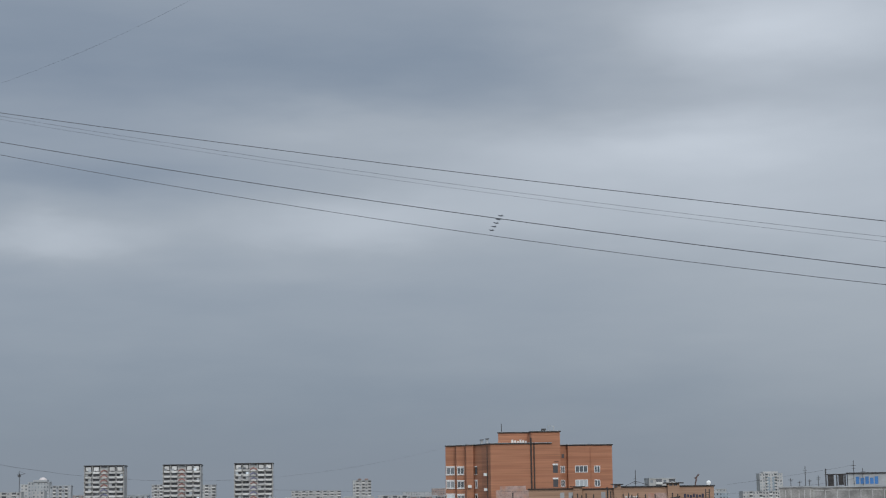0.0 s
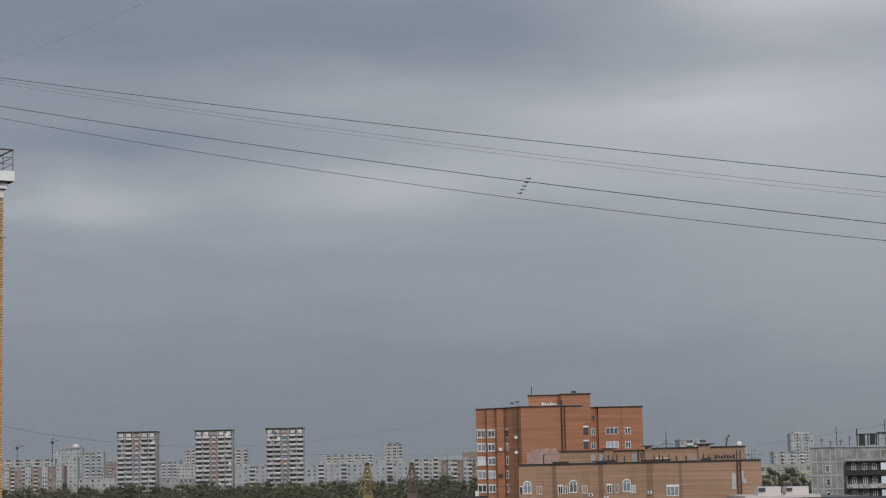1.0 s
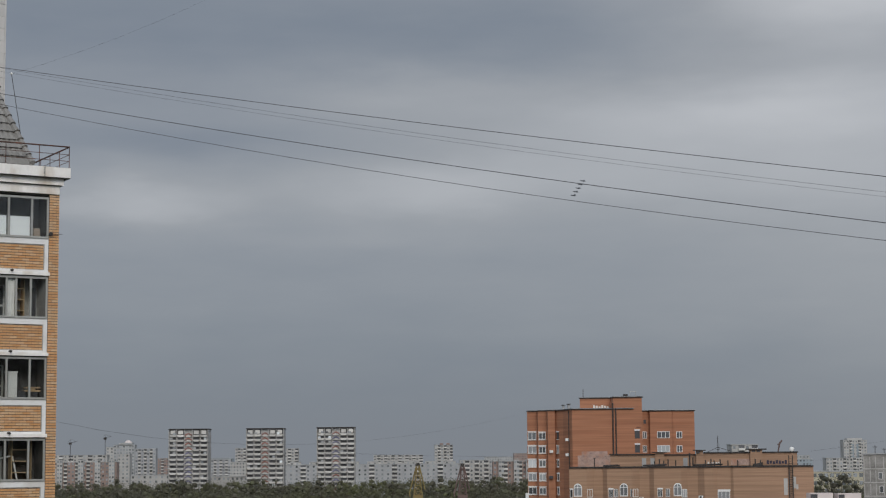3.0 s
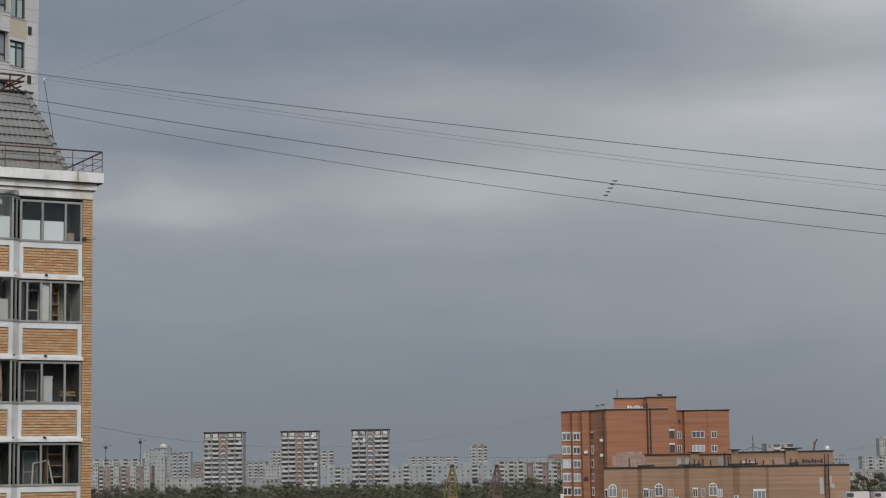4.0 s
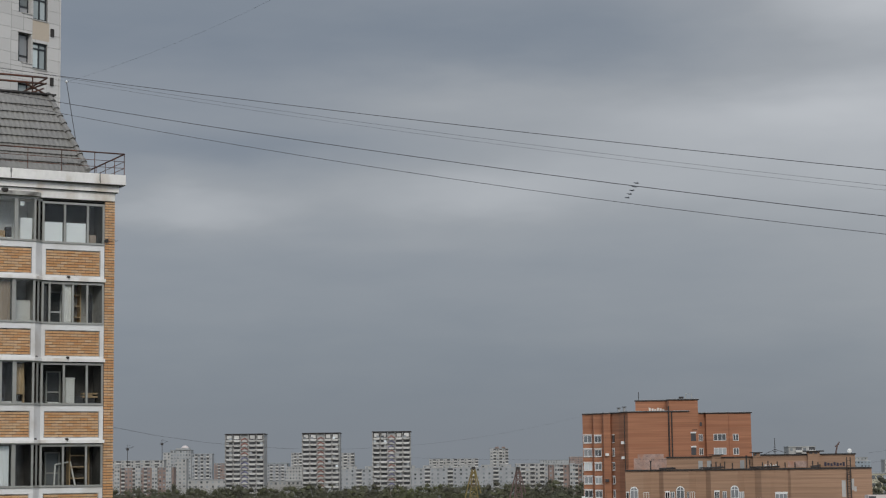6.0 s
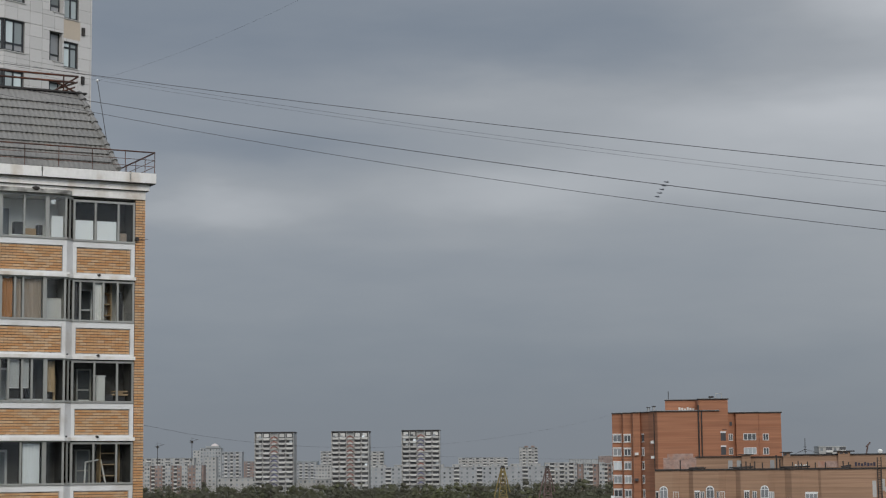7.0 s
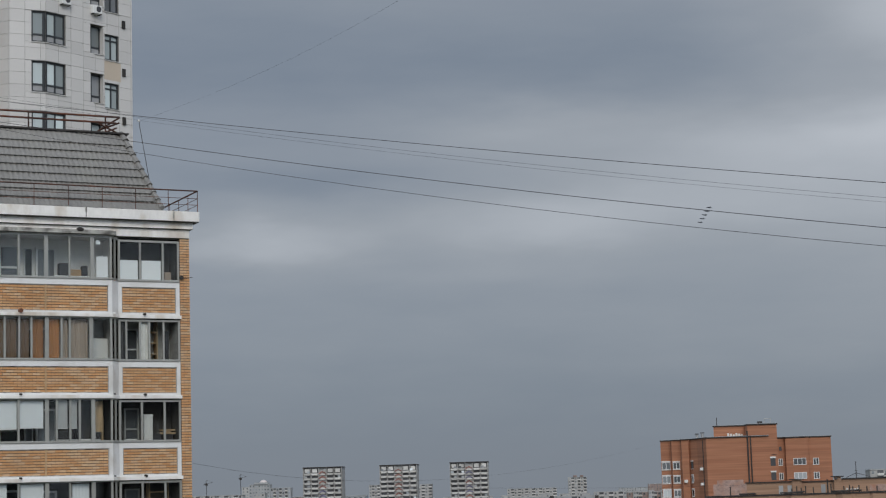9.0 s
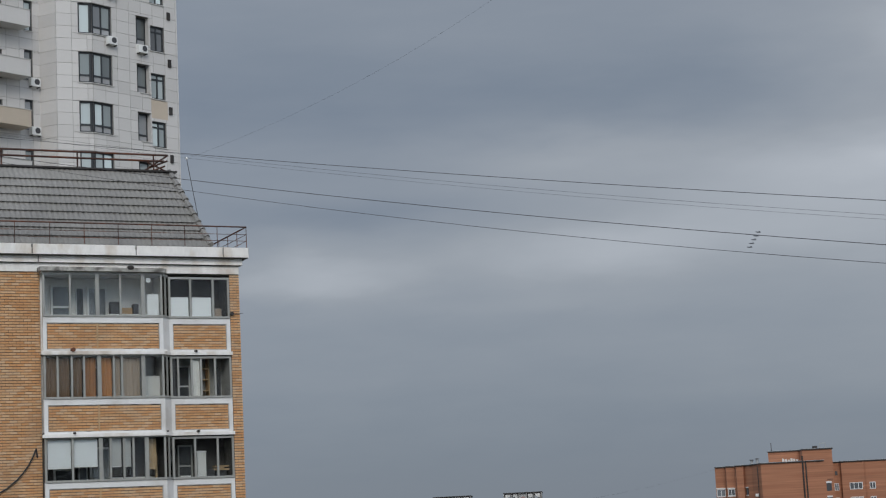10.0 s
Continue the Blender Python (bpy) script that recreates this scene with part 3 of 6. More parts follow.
def glazing(top, bars_left, bars_right):
    sill = top - SILL
    for p, bars in ((LEFT_PLAN, bars_left), (RIGHT_PLAN, bars_right)):
        x0, x1, y = p["x0"], p["x1"], p["y"]
        head = top + (0.07 if p is LEFT_PLAN else 0.0)
        bm = bmesh.new()
        frame_cells(bm, x0, x1, sill, head, y, y + 0.07, 0.075, [(b, 0.14 if b in WIDE_BARS else 0.07) for b in bars if b - x0 > 0.1])
        frame_ob = part("glazing_frame", bm, M["alu"], block, "grey aluminium glazing frame")
        edges = [x0] + [b for b in bars if b - x0 > 0.1] + [x1]
        for a, b in zip(edges, edges[1:]):
            pane = boxes("pane", [(a + 0.02, b - 0.02, y + 0.03, y + 0.036, sill + 0.05, head - 0.05)], M["glass"], frame_ob)
            pane.visible_shadow = False
    # the slanting narrow light between the balconies
    for z0, z1 in ((sill, sill + 0.08), (top - 0.02, top + 0.06)):
        bm = bmesh.new()
        prism(bm, [(-2.92, -0.32), (-2.61, -0.01), (-2.61, 0.07), (-2.92, -0.24)], z0, z1)
        corner = part("corner_rail", bm, M["alu"], block)
    bm = bmesh.new()
    prism(bm, [(-2.81, -0.21), (-2.72, -0.12), (-2.72, -0.05), (-2.81, -0.14)], sill + 0.08, top - 0.02)
    part("corner_post", bm, M["alu"], block)
    bm = bmesh.new()
    prism(bm, [(-2.915, -0.29), (-2.615, 0.0), (-2.615, 0.006), (-2.915, -0.284)], sill + 0.06, top)
    pane = part("pane", bm, M["glass"], corner)
    pane.visible_shadow = False


for k, top in enumerate(WINDOW_TOP):
    glazing(top, *GLAZING[min(k, 3)])

# a pale vertical joint in the wide brick panels
for k in range(5):
    sill = WINDOW_TOP[k] - SILL
    boxes("expansion_joint", [(-5.325, -5.275, -0.305, -0.275, sill - 1.137, sill - 0.213)], M["wood"], balcony_fronts[k][0])
    if k == 0:
        rods("rusty_pipe_end", [((-6.2, -0.50, sill - 1.17), (-6.2, -0.30, sill - 1.17))], 0.075, M["rust"], balcony_fronts[k][0], sides=10)
    rods("drain_spout", [((-1.66, -0.17, sill - 1.20), (-1.66, -0.002, sill - 1.19))], 0.045, M["dark_steel"], balcony_fronts[k][1], sides=8)
    if k in (1, 2):
        rods("drain_spout", [((-6.2, -0.50, sill - 1.20), (-6.2, -0.322, sill - 1.19))], 0.04, M["dark_steel"], balcony_fronts[k][0], sides=8)
# inner walls with a window and a door to the flat behind each balcony
for k, top in enumerate(WINDOW_TOP[:5]):
    sill = top - SILL
    for side, x0, x1, y in (("wide", -7.22, -2.80, 0.06), ("narrow", -2.62, -0.30, 0.1)):
        # how dim each room looks is painted in by its plaster tone
        tone = {("wide", 0): "room_wall", ("wide", 1): "room_half_shaded", ("narrow", 1): "room_half_shaded"}.get((side, k), "room_shaded")
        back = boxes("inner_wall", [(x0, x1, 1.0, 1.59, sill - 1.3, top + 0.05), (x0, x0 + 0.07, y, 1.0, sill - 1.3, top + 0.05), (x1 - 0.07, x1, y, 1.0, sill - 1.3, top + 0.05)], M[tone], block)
        if side == "wide":
            share("inner_door", window_mesh(0.72, 1.35, 0, "window_white", "glass_far", 0.55), back, -6.65, 0.94, sill - 0.05)
            share("inner_window", window_mesh(0.30, 1.3, 0, "window_white", "glass_far"), back, -5.75, 0.94, sill - 0.1)
            share("inner_window", window_mesh(0.75, 1.35, 0, "window_white", "glass_mid"), back, -5.35, 0.94, sill - 0.1)
        elif k:
            # further down a grey frame replaces white, its shade put into the material
            share("inner_door", window_mesh(0.55, 1.35, 0, "window_white" if k == 1 else "alu", "glass_far", 0.6), back, -2.15, 0.94, sill - 0.1)

# cornice
for ov, z0, z1 in ((0.05, 34.78, 35.08), (0.16, 35.10, 35.33), (0.35, 35.36, 35.72)):
    cornice = boxes("cornice_band", [(-30, ov, -ov - 0.02, 14.2, z0, z1)], M["cornice"], block, "white stepped cornice band with rust streaks")
# dark strips put in as the drip shadow lines between the bands
boxes("drip_edge", [(-30, 0.33, -0.35, 14.1, 35.33, 35.36)], M["dark_steel"], cornice)
boxes("drip_edge", [(-30, 0.13, -0.15, 14.1, 35.08, 35.10)], M["dark_steel"], cornice)
for j in ((-3.87, -3.845, -0.376, -0.36, 35.37, 35.72), (-7.58, -7.55, -0.376, -0.36, 35.37, 35.72), (-7.33, -7.30, -0.19, -0.16, 35.11, 35.32), (-0.62, -0.60, -0.376, -0.36, 35.37, 35.72)):
    boxes("joint", [j], M["dark_steel"], cornice)
for x, w, h in ((-0.66, 0.06, 0.28), (-3.90, 0.08, 0.16), (-7.60, 0.06, 0.13)):
    boxes("spalled_patch", [(x, x + w, -0.374, -0.36, 35.72 - h, 35.70), (x + 0.05, x + w * 0.7, -0.374, -0.36, 35.70 - h - 0.06, 35.719 - h)], M["dirty"], cornice, "crumbled dark patch")
bm = bmesh.new()
prism(bm, [(-7.34, -0.50), (-3.05, -0.50), (-2.86, -0.44), (-2.74, -0.28), (-2.74, -0.05), (-7.34, -0.05)], 34.755, 34.90)
part("balcony_canopy", bm, M["dirty"], block, "stained concrete balcony canopy")
bm = bmesh.new()
bmesh.ops.create_icosphere(bm, subdivisions=2, radius=0.11, matrix=Matrix.Translation((-4.1, -0.46, 34.90)) @ Matrix.Diagonal((1.3, 0.9, 0.8, 1)))
part("moss_clump", bm, M["tar"], block, "dark clump of moss on the canopy")

# mansard: courses of wavy metal tile
EAVE_Z, RIDGE_Z, EAVE_Y, RIDGE_Y, COURSES = 35.84, 38.90, 0.05, 1.95, 9


def hip_x(s):
    """The hip's place along the front at a share s of the slope."""
    return -0.99 + s * (-1.90 + 0.99)


for c in range(COURSES):
    s0, s1 = c / 9.25, (c + 1) / 9.25 if c < COURSES - 1 else 1.0
    z0, z1 = EAVE_Z + (RIDGE_Z - EAVE_Z) * s0, EAVE_Z + (RIDGE_Z - EAVE_Z) * s1
    y0, y1 = EAVE_Y + (RIDGE_Y - EAVE_Y) * s0, EAVE_Y + (RIDGE_Y - EAVE_Y) * s1
    vs, fs = [], []
    n = 600
    lap = 0.055
    for i in range(n + 1):
        f = i / n
        xa = -18 + f * (hip_x(s0) + 18)
        xb = -18 + f * (hip_x(s1) + 18)
        wave = 0.012 * math.sin(xa * 2 * math.pi / 0.19)
        vs += [(xa, y0 - 0.145 - wave, z0 - lap), (xb, y1 - 0.015 - wave, z1 + 0.01), (xa, y0 - 0.130 - wave, z0 - lap - 0.012), (xb, y1 - 0.003 - wave, z1)]
        if i:
            p, q = 4 * (i - 1), 4 * i
            fs += [(p, q, q + 1, p + 1), (p + 3, q + 3, q + 2, p + 2), (p + 2, q + 2, q, p)]
    me = bpy.data.meshes.new("tile_course")
    me.from_pydata(vs, [], fs)
    me.materials.append(M["tile"])
    new("tile_course", me).parent = block
bm = bmesh.new()
a, b, c, d = (hip_x(0), EAVE_Y, EAVE_Z), (hip_x(1), RIDGE_Y, RIDGE_Z), (hip_x(1), 12.0, RIDGE_Z), (hip_x(0), 14.0, EAVE_Z)
bm.faces.new([bm.verts.new(p) for p in (a, d, c, b)])
box(bm, -18, hip_x(1) + 0.02, RIDGE_Y - 0.05, 12, RIDGE_Z - 0.1, RIDGE_Z + 0.02)
bm.faces.new([bm.verts.new(p) for p in ((-18, EAVE_Y + 0.03, EAVE_Z), (hip_x(0), EAVE_Y + 0.03, EAVE_Z), (hip_x(1), RIDGE_Y + 0.03, RIDGE_Z), (-18, RIDGE_Y + 0.03, RIDGE_Z))])
part("roof_deck", bm, M["dark_steel"], block, "dark roof boarding and hip")
for i in range(10):
    s0, s1 = i / 10, (i + 1.15) / 10
    bm = bmesh.new()
    p = (hip_x(s0) + 0.03, EAVE_Y + (RIDGE_Y - EAVE_Y) * s0 - 0.05, EAVE_Z + (RIDGE_Z - EAVE_Z) * s0 + 0.02)
    q = (hip_x(s1) + 0.03, EAVE_Y + (RIDGE_Y - EAVE_Y) * s1 - 0.02, EAVE_Z + (RIDGE_Z - EAVE_Z) * s1 + 0.02)
    bar(bm, p, q, 0.135, 10, 0.09)
    part("hip_tile", bm, M["tile"], block)
boxes("ridge_flashing", [(-18, -1.80, RIDGE_Y - 0.12, RIDGE_Y + 0.1, RIDGE_Z + 0.0, RIDGE_Z + 0.06), (-2.05, -1.62, RIDGE_Y - 0.2, RIDGE_Y + 0.12, RIDGE_Z - 0.02, RIDGE_Z + 0.03)], M["dark_steel"], block)

# railing along the eaves
railing = thing("roof_railing", "thin rusty steel railing along the roof's edge", "railing", CX, CY, 35.72, CROT)


RX, RY, BACK = 0.31, -0.30, (0.31, 4.0)
rods("top_rail", [((-18, RY, 0.78), (RX, RY, 0.78)), ((RX, RY, 0.78), (BACK[0], BACK[1], 0.78))], 0.028, M["rust"], railing)
rods("middle_rail", [((-18, RY, 0.50), (RX, RY, 0.50)), ((RX, RY, 0.50), (BACK[0], BACK[1], 0.50)), ((-18, RY, 0.26), (RX, RY, 0.26)), ((RX, RY, 0.26), (BACK[0], BACK[1], 0.26))], 0.011, M["rust"], railing)
for x in [RX] + [-0.80 - 1.225 * i for i in range(14)]:
    rods("post", [((x, RY, 0.0), (x, RY, 0.78))], 0.014, M["rust"], railing)
for f in (0.25, 0.5, 0.75, 1.0):
    x, y = RX + (BACK[0] - RX) * f, RY + (BACK[1] - RY) * f
    rods("post", [((x, y, 0.0), (x, y, 0.78))], 0.013, M["rust"], railing)

rack = thing("ridge_railing", "rusty brown steel rail above the roof ridge", "railing", CX, CY, RIDGE_Z, CROT)
rods("rail", [((-18, 2.3, 0.73), (-1.80, 2.3, 0.73))], 0.04, M["rust"], rack)
rods("rail", [((-18, 2.3, 0.50), (-1.95, 2.3, 0.50))], 0.04, M["rust"], rack)
rods("brace", [((-1.80, 2.3, 0.73), (-2.75, 2.5, 0.1)), ((-1.82, 2.3, 0.52), (-2.55, 2.5, 0.24)), ((-1.90, 2.4, 0.34), (-2.45, 2.4, 0.10)), ((-2.6, 2.3, 0.44), (-1.8, 2.6, 0.18))], 0.035, M["rust"], rack)
for x in (-2.3, -5.2, -8.0, -10.7, -13.4, -16.1):
    rods("post", [((x, 2.5, -0.1), (x, 2.5, 0.75))], 0.03, M["rust"], rack)
boxes("bracket", [(-2.1, -1.7, 2.2, 2.5, -0.02, 0.10)], M["dark_steel"], rack)

mast = thing("antenna_mast", "thin grey antenna mast on the tiled roof", "antenna", CX, CY, 0, CROT)
rods("pole", [((0.18, 4.0, 35.72), (-0.54, 4.0, 39.9))], 0.013, M["dark_steel"], mast, sides=5)
bm = bmesh.new()
bmesh.ops.create_icosphere(bm, subdivisions=1, radius=0.06, matrix=Matrix.Translation((-0.54, 4.0, 39.92)))
part("insulator", bm, M["plastic_white"], mast)

# cable hanging down the brick wall
hang = thing("hanging_cable", "loose black cable hanging along the brick wall", "cable", CX, CY, 0, CROT)
rods("cable", [((-7.46, -0.06, 28.60), (-7.58, -0.06, 28.33)), ((-7.58, -0.06, 28.33), (-7.74, -0.06, 28.03)), ((-7.74, -0.06, 28.03), (-7.93, -0.06, 27.78)), ((-7.93, -0.06, 27.78), (-8.13, -0.06, 27.56)), ((-8.13, -0.06, 27.56), (-8.48, -0.06, 27.28)), ((-8.48, -0.06, 27.28), (-8.78, -0.06, 27.12)), ((-8.78, -0.06, 27.12), (-9.6, -0.06, 26.9)), ((-7.46, -0.06, 28.60), (-7.41, -0.03, 28.3))], 0.028, M["cable"], hang)

# ---- the pale clad tower behind ----
tower = thing("clad_tower", "white tile-clad residential tower with dark-framed corner windows", "apartment tower", 0, 0, 0)
P0, P1, P2, P3, P4 = (-23.62, 111.65), (-27.66, 106.47), (-29.58, 105.49), (-30.76, 106.04), (-33.92, 102.0)
HEADS = [60.52, 57.50, 54.48, 51.46, 48.44]


def face(name, right, left, openings, col, row, z0=46.2, z1=62.0, tiles=True, special=None):
    """A clad wall between two plan points: backing with real openings, tiles laid on it with open joints. Returns its frame and length."""
    r, l = Vector(right), Vector(left)
    length = (r - l).length
    ang = math.degrees(math.atan2(r.y - l.y, r.x - l.x))
    holder = new(name)
    holder.matrix_basis = pose(l.x, l.y, 0, 0, 0, ang)
    holder.parent = tower
    backing, cells = [], []
    zs = sorted({z0, z1, *[o[2] for o in openings], *[o[3] for o in openings]})

    def free(a, b, lo, hi):
        """The stretches between a and b that no opening takes up between lo and hi."""
        cuts = sorted((o[0], o[1]) for o in openings if o[2] < hi - 1e-6 and o[3] > lo + 1e-6)
        at = a
        for c0, c1 in cuts:
            if c0 > at and c0 < b:
                yield at, min(c0, b)
            elif c0 >= b:
                break
            at = max(at, c1)
        if at < b - 1e-6:
            yield at, b

    for lo, hi in zip(zs, zs[1:]):
        for a, b in free(0, length, lo, hi):
            backing.append((a, b, 0.0, 0.55, lo, hi))
    boxes("backing", backing + [(0, length, 0.0, 0.35, 0, z0), (0, length, 0.0, 0.35, z1, 72)], M["joint"], holder)
    boxes("cladding", [(0, length, -0.03, 0.0, 0, z0 - 0.02), (0, length, -0.03, 0.0, z1 + 0.02, 72)], M["pale_wall"], holder)
    z = z0
    while z < z1 - 0.1:
        hi = min(z + row, z1)
        x = 0.0
        while x < length - 0.02:
            b = min(x + col, length)
            hit = [o for o in openings if o[0] < b - 1e-6 and o[1] > x + 1e-6 and o[2] < hi - 1e-6 and o[3] > z + 1e-6]
            edges = sorted({z, hi, *[q for o in hit for q in o[2:4] if z < q < hi]})
            for lo, up in zip(edges, edges[1:]):
                for p, q in free(x, b, lo, up):
                    if q - p > 0.04 and up - lo > 0.03:
                        cells.append((p, q, lo, up))
            x += col
        z = hi
    return holder, length, cells


def lay_tiles(holder, cells, mat, gap=0.017):
    for a, b, lo, up in cells:
        w, h = round(b - a - gap, 3), round(up - lo - gap, 3)
        key = ("tile", w, h, mat)
        if key not in MESHES:
            ob = boxes("tile", [(0, w, -0.03, 0.0, 0, h)], M[mat], None)
            MESHES[key] = ob.data
            bpy.data.objects.remove(ob)
        share("tile", MESHES[key], holder, a + gap / 2, 0, lo + gap / 2)


# openings as (x0, x1, z0, z1) from each face's left end
LEN_R = math.dist(P0, P1) - 0.2
open_r = []
for h in HEADS:
    open_r += [(0.0, 1.46, h - 1.88, h), (LEN_R - 3.05, LEN_R - 2.02, h - 1.95, h - 0.15), (LEN_R - 1.95, LEN_R - 0.85, h - 2.2, h - 0.6)]
face_r, len_r, cells_r = face("wall_face", P0, P1, open_r, 0.92, 0.755)
LEN_L = math.dist(P1, P2)
open_l = [(LEN_L - 0.84, LEN_L, h - 1.88, h) for h in HEADS]
face_l, len_l, cells_l = face("wall_face", P1, P2, open_l, 0.92, 0.755)
face_c, len_c, cells_c = face("wall_face", P2, P3, [], 1.32, 0.755)
LEN_B = math.dist(P3, P4)
open_b = [(LEN_B - 1.10, LEN_B - 0.50, h - 1.75, h + 0.10) for h in HEADS] + [(LEN_B - 4.0, LEN_B - 2.65, h - 1.9, h - 0.15) for h in HEADS]
face_b, len_b, cells_b = face("wall_face", P3, P4, open_b, 0.92, 0.755)
bm = bmesh.new()
prism(bm, [(-33.6, 103.2), (-30.5, 107.2), (-29.5, 106.6), (-28.0, 107.4), (-24.2, 112.3), (-33, 121), (-45, 112)], 0, 71.8)
part("core", bm, M["room_dark"], tower)


def dark_window(holder, x0, x1, z0, z1, uprights=(), transom=0.45, y=0.10, label="anthracite window frame"):
    t = 0.10
    bm = bmesh.new()
    frame_cells(bm, x0, x1, z0, z1, y, y + 0.1, t, uprights, [z0 + transom] if transom else [])
    w = part("window", bm, M["black_frame"], holder, label)
    cuts = [x0 + t / 2, *uprights, x1 - t / 2]
    for a, b in zip(cuts, cuts[1:]):
        low = z0 + transom if transom and transom < 0.6 else z0 + t / 2
        boxes("pane", [(a, b, y + 0.045, y + 0.055, low, z1 - t / 2)], M[random.choice(("pane_sky", "pane_sky", "glass_mid"))], w)
        if low > z0 + 0.2:
            boxes("pane", [(a, b, y + 0.043, y + 0.053, z0 + t / 2, low)], M["panel_cool"], w, "pale frosted lower pane")
    boxes("sill", [(x0 - 0.04, x1 + 0.04, -0.09, y, z0 - 0.05, z0 - 0.005)], M["pale_wall"], w)
    return w


for i, h in enumerate(HEADS):
    dark_window(face_r, 0.0, 1.46, h - 1.88, h, (0.13, 0.75), 0.48)
    dark_window(face_l, LEN_L - 0.84, LEN_L, h - 1.88, h, (LEN_L - 0.13,), 0.48 if i > 1 else 0)
    dark_window(face_r, LEN_R - 2.80, LEN_R - 2.02, h - 1.95, h - 0.15, (), 0.45, 0.32)
    dark_window(face_r, LEN_R - 1.95, LEN_R - 0.85, h - 2.2, h - 0.6, (LEN_R - 1.4,), 1.25)
    dark_window(face_b, LEN_B - 1.10, LEN_B - 0.50, h - 1.75, h + 0.10, (), 0)
    dark_window(face_b, LEN_B - 4.0, LEN_B - 2.65, h - 1.9, h - 0.15, (LEN_B - 3.3,), 0)
    boxes("jamb", [(LEN_R - 2.06, LEN_R - 2.022, -0.005, 0.318, h - 1.94, h - 0.16)], M["pale_tile"], face_r, "pale window jamb")
    # small vent grille near the corner
    vent = boxes("vent", [(LEN_R - 0.62, LEN_R - 0.40, -0.12, 0.0, h - 3.07, h - 2.58)], M["dark_steel"], face_r)
    # balcony on the far-left face
    bal = boxes("balcony", [(LEN_B - 5.4, LEN_B - 1.45, -1.15, -1.07, h - 1.85, h - 0.86), (LEN_B - 1.53, LEN_B - 1.45, -1.07, 0.0, h - 1.85, h - 0.86), (LEN_B - 5.4, LEN_B - 1.53, -1.07, 0.0, h - 1.85, h - 1.70)],
                M["beige_tile"] if i == 3 else M["pale_tile"], face_b, "beige balcony front" if i == 3 else "white balcony front")
    boxes("coping", [(LEN_B - 5.4, LEN_B - 1.42, -1.18, -1.04, h - 0.86, h - 0.82)], M["pale_wall"], bal)
# a beige spandrel below one window
boxes("spandrel", [(LEN_R - 2.0, LEN_R - 0.72, -0.035, -0.03, 51.05, 52.2)], M["beige_tile"], face_r, "beige spandrel panel")


def air_conditioner(x, y, z, rz):
    ac = thing("air_conditioner", "white outdoor air-conditioning unit with black fan grille", "air conditioner", x, y, z, rz, "air conditioners on the tower")
    bm = bmesh.new()
    box(bm, -0.34, 0.34, -0.3, 0.0, 0, 0.50)
    bmesh.ops.bevel(bm, geom=bm.edges[:], offset=0.02, segments=1, affect="EDGES")
    part("casing", bm, M["plastic_white"], ac)
    bm = bmesh.new()
    bmesh.ops.create_cone(bm, cap_ends=True, segments=16, radius1=0.18, radius2=0.18, depth=0.02, matrix=Matrix.Translation((0.08, -0.31, 0.28)) @ Matrix.Rotation(radians(90), 4, "X"))
    part("fan_grille", bm, M["plastic_dark"], ac)
    for x in (-0.3, 0.25):
        boxes("bracket", [(x, x + 0.05, -0.3, 0.03, -0.05, 0.0)], M["dark_steel"], ac)


def on_face(holder, x, y, z):
    return holder.matrix_basis @ Vector((x, y, z))


for holder, x, z in ((face_r, 1.32, 55.1), (face_r, LEN_R - 2.72, 54.95), (face_b, LEN_B - 0.5, 52.35), (face_b, LEN_B - 0.5, 49.4), (face_r, 1.32, 58.1)):
    p = on_face(holder, x, -0.03, z)
    air_conditioner(p.x, p.y, p.z, math.degrees(holder.matrix_basis.to_euler().z))

# ---- the red brick block ----
RB_Y = 375.0
red = thing("brick_tower_block", "red brick apartment block with a raised lift house and white windows", "apartment block", 0, 0, 0)
# the stepped wing: each bay stands further back; (ratio of x to y, depth)
WING = [(r * (RB_Y + d), RB_Y + d) for r, d in ((0.0697, 12), (0.0752, 11.5), (0.0755, 9.8), (0.0803, 9.3), (0.0808, 7.4), (0.0845, 7.0), (0.0850, 7.6), (0.0891, 5.0), (0.0911, 2.6), (0.0939, 0))]
bm = bmesh.new()
prism(bm, [*WING,
           (43.5, RB_Y), (43.5, RB_Y + 14), (31.0, RB_Y + 22)], 0, 35.75)
part("wall", bm, M["red_brick"], red)
boxes("wall", [(43.5, 49.3, RB_Y, RB_Y + 14, 0, 38.1)], M["red_brick"], red)
bm = bmesh.new()
prism(bm, [(37.2, RB_Y + 4), (43.5, RB_Y + 4), (43.5, RB_Y + 13), (39.0, RB_Y + 13)], 35.75, 38.1)
part("wall", bm, M["red_brick"], red, "lift house on the roof")
boxes("wall", [(49.3, 51.0, RB_Y + 2.2, RB_Y + 14, 0, 35.35)], M["red_brick"], red)
bm = bmesh.new()
prism(bm, [(51.0, RB_Y + 1.2), (55.3, RB_Y + 0.6), (55.7, RB_Y + 1.1), (60.0, RB_Y + 1.1), (60.0, RB_Y + 15), (51.0, RB_Y + 15)], 0, 35.3)
part("wall", bm, M["red_brick"], red)
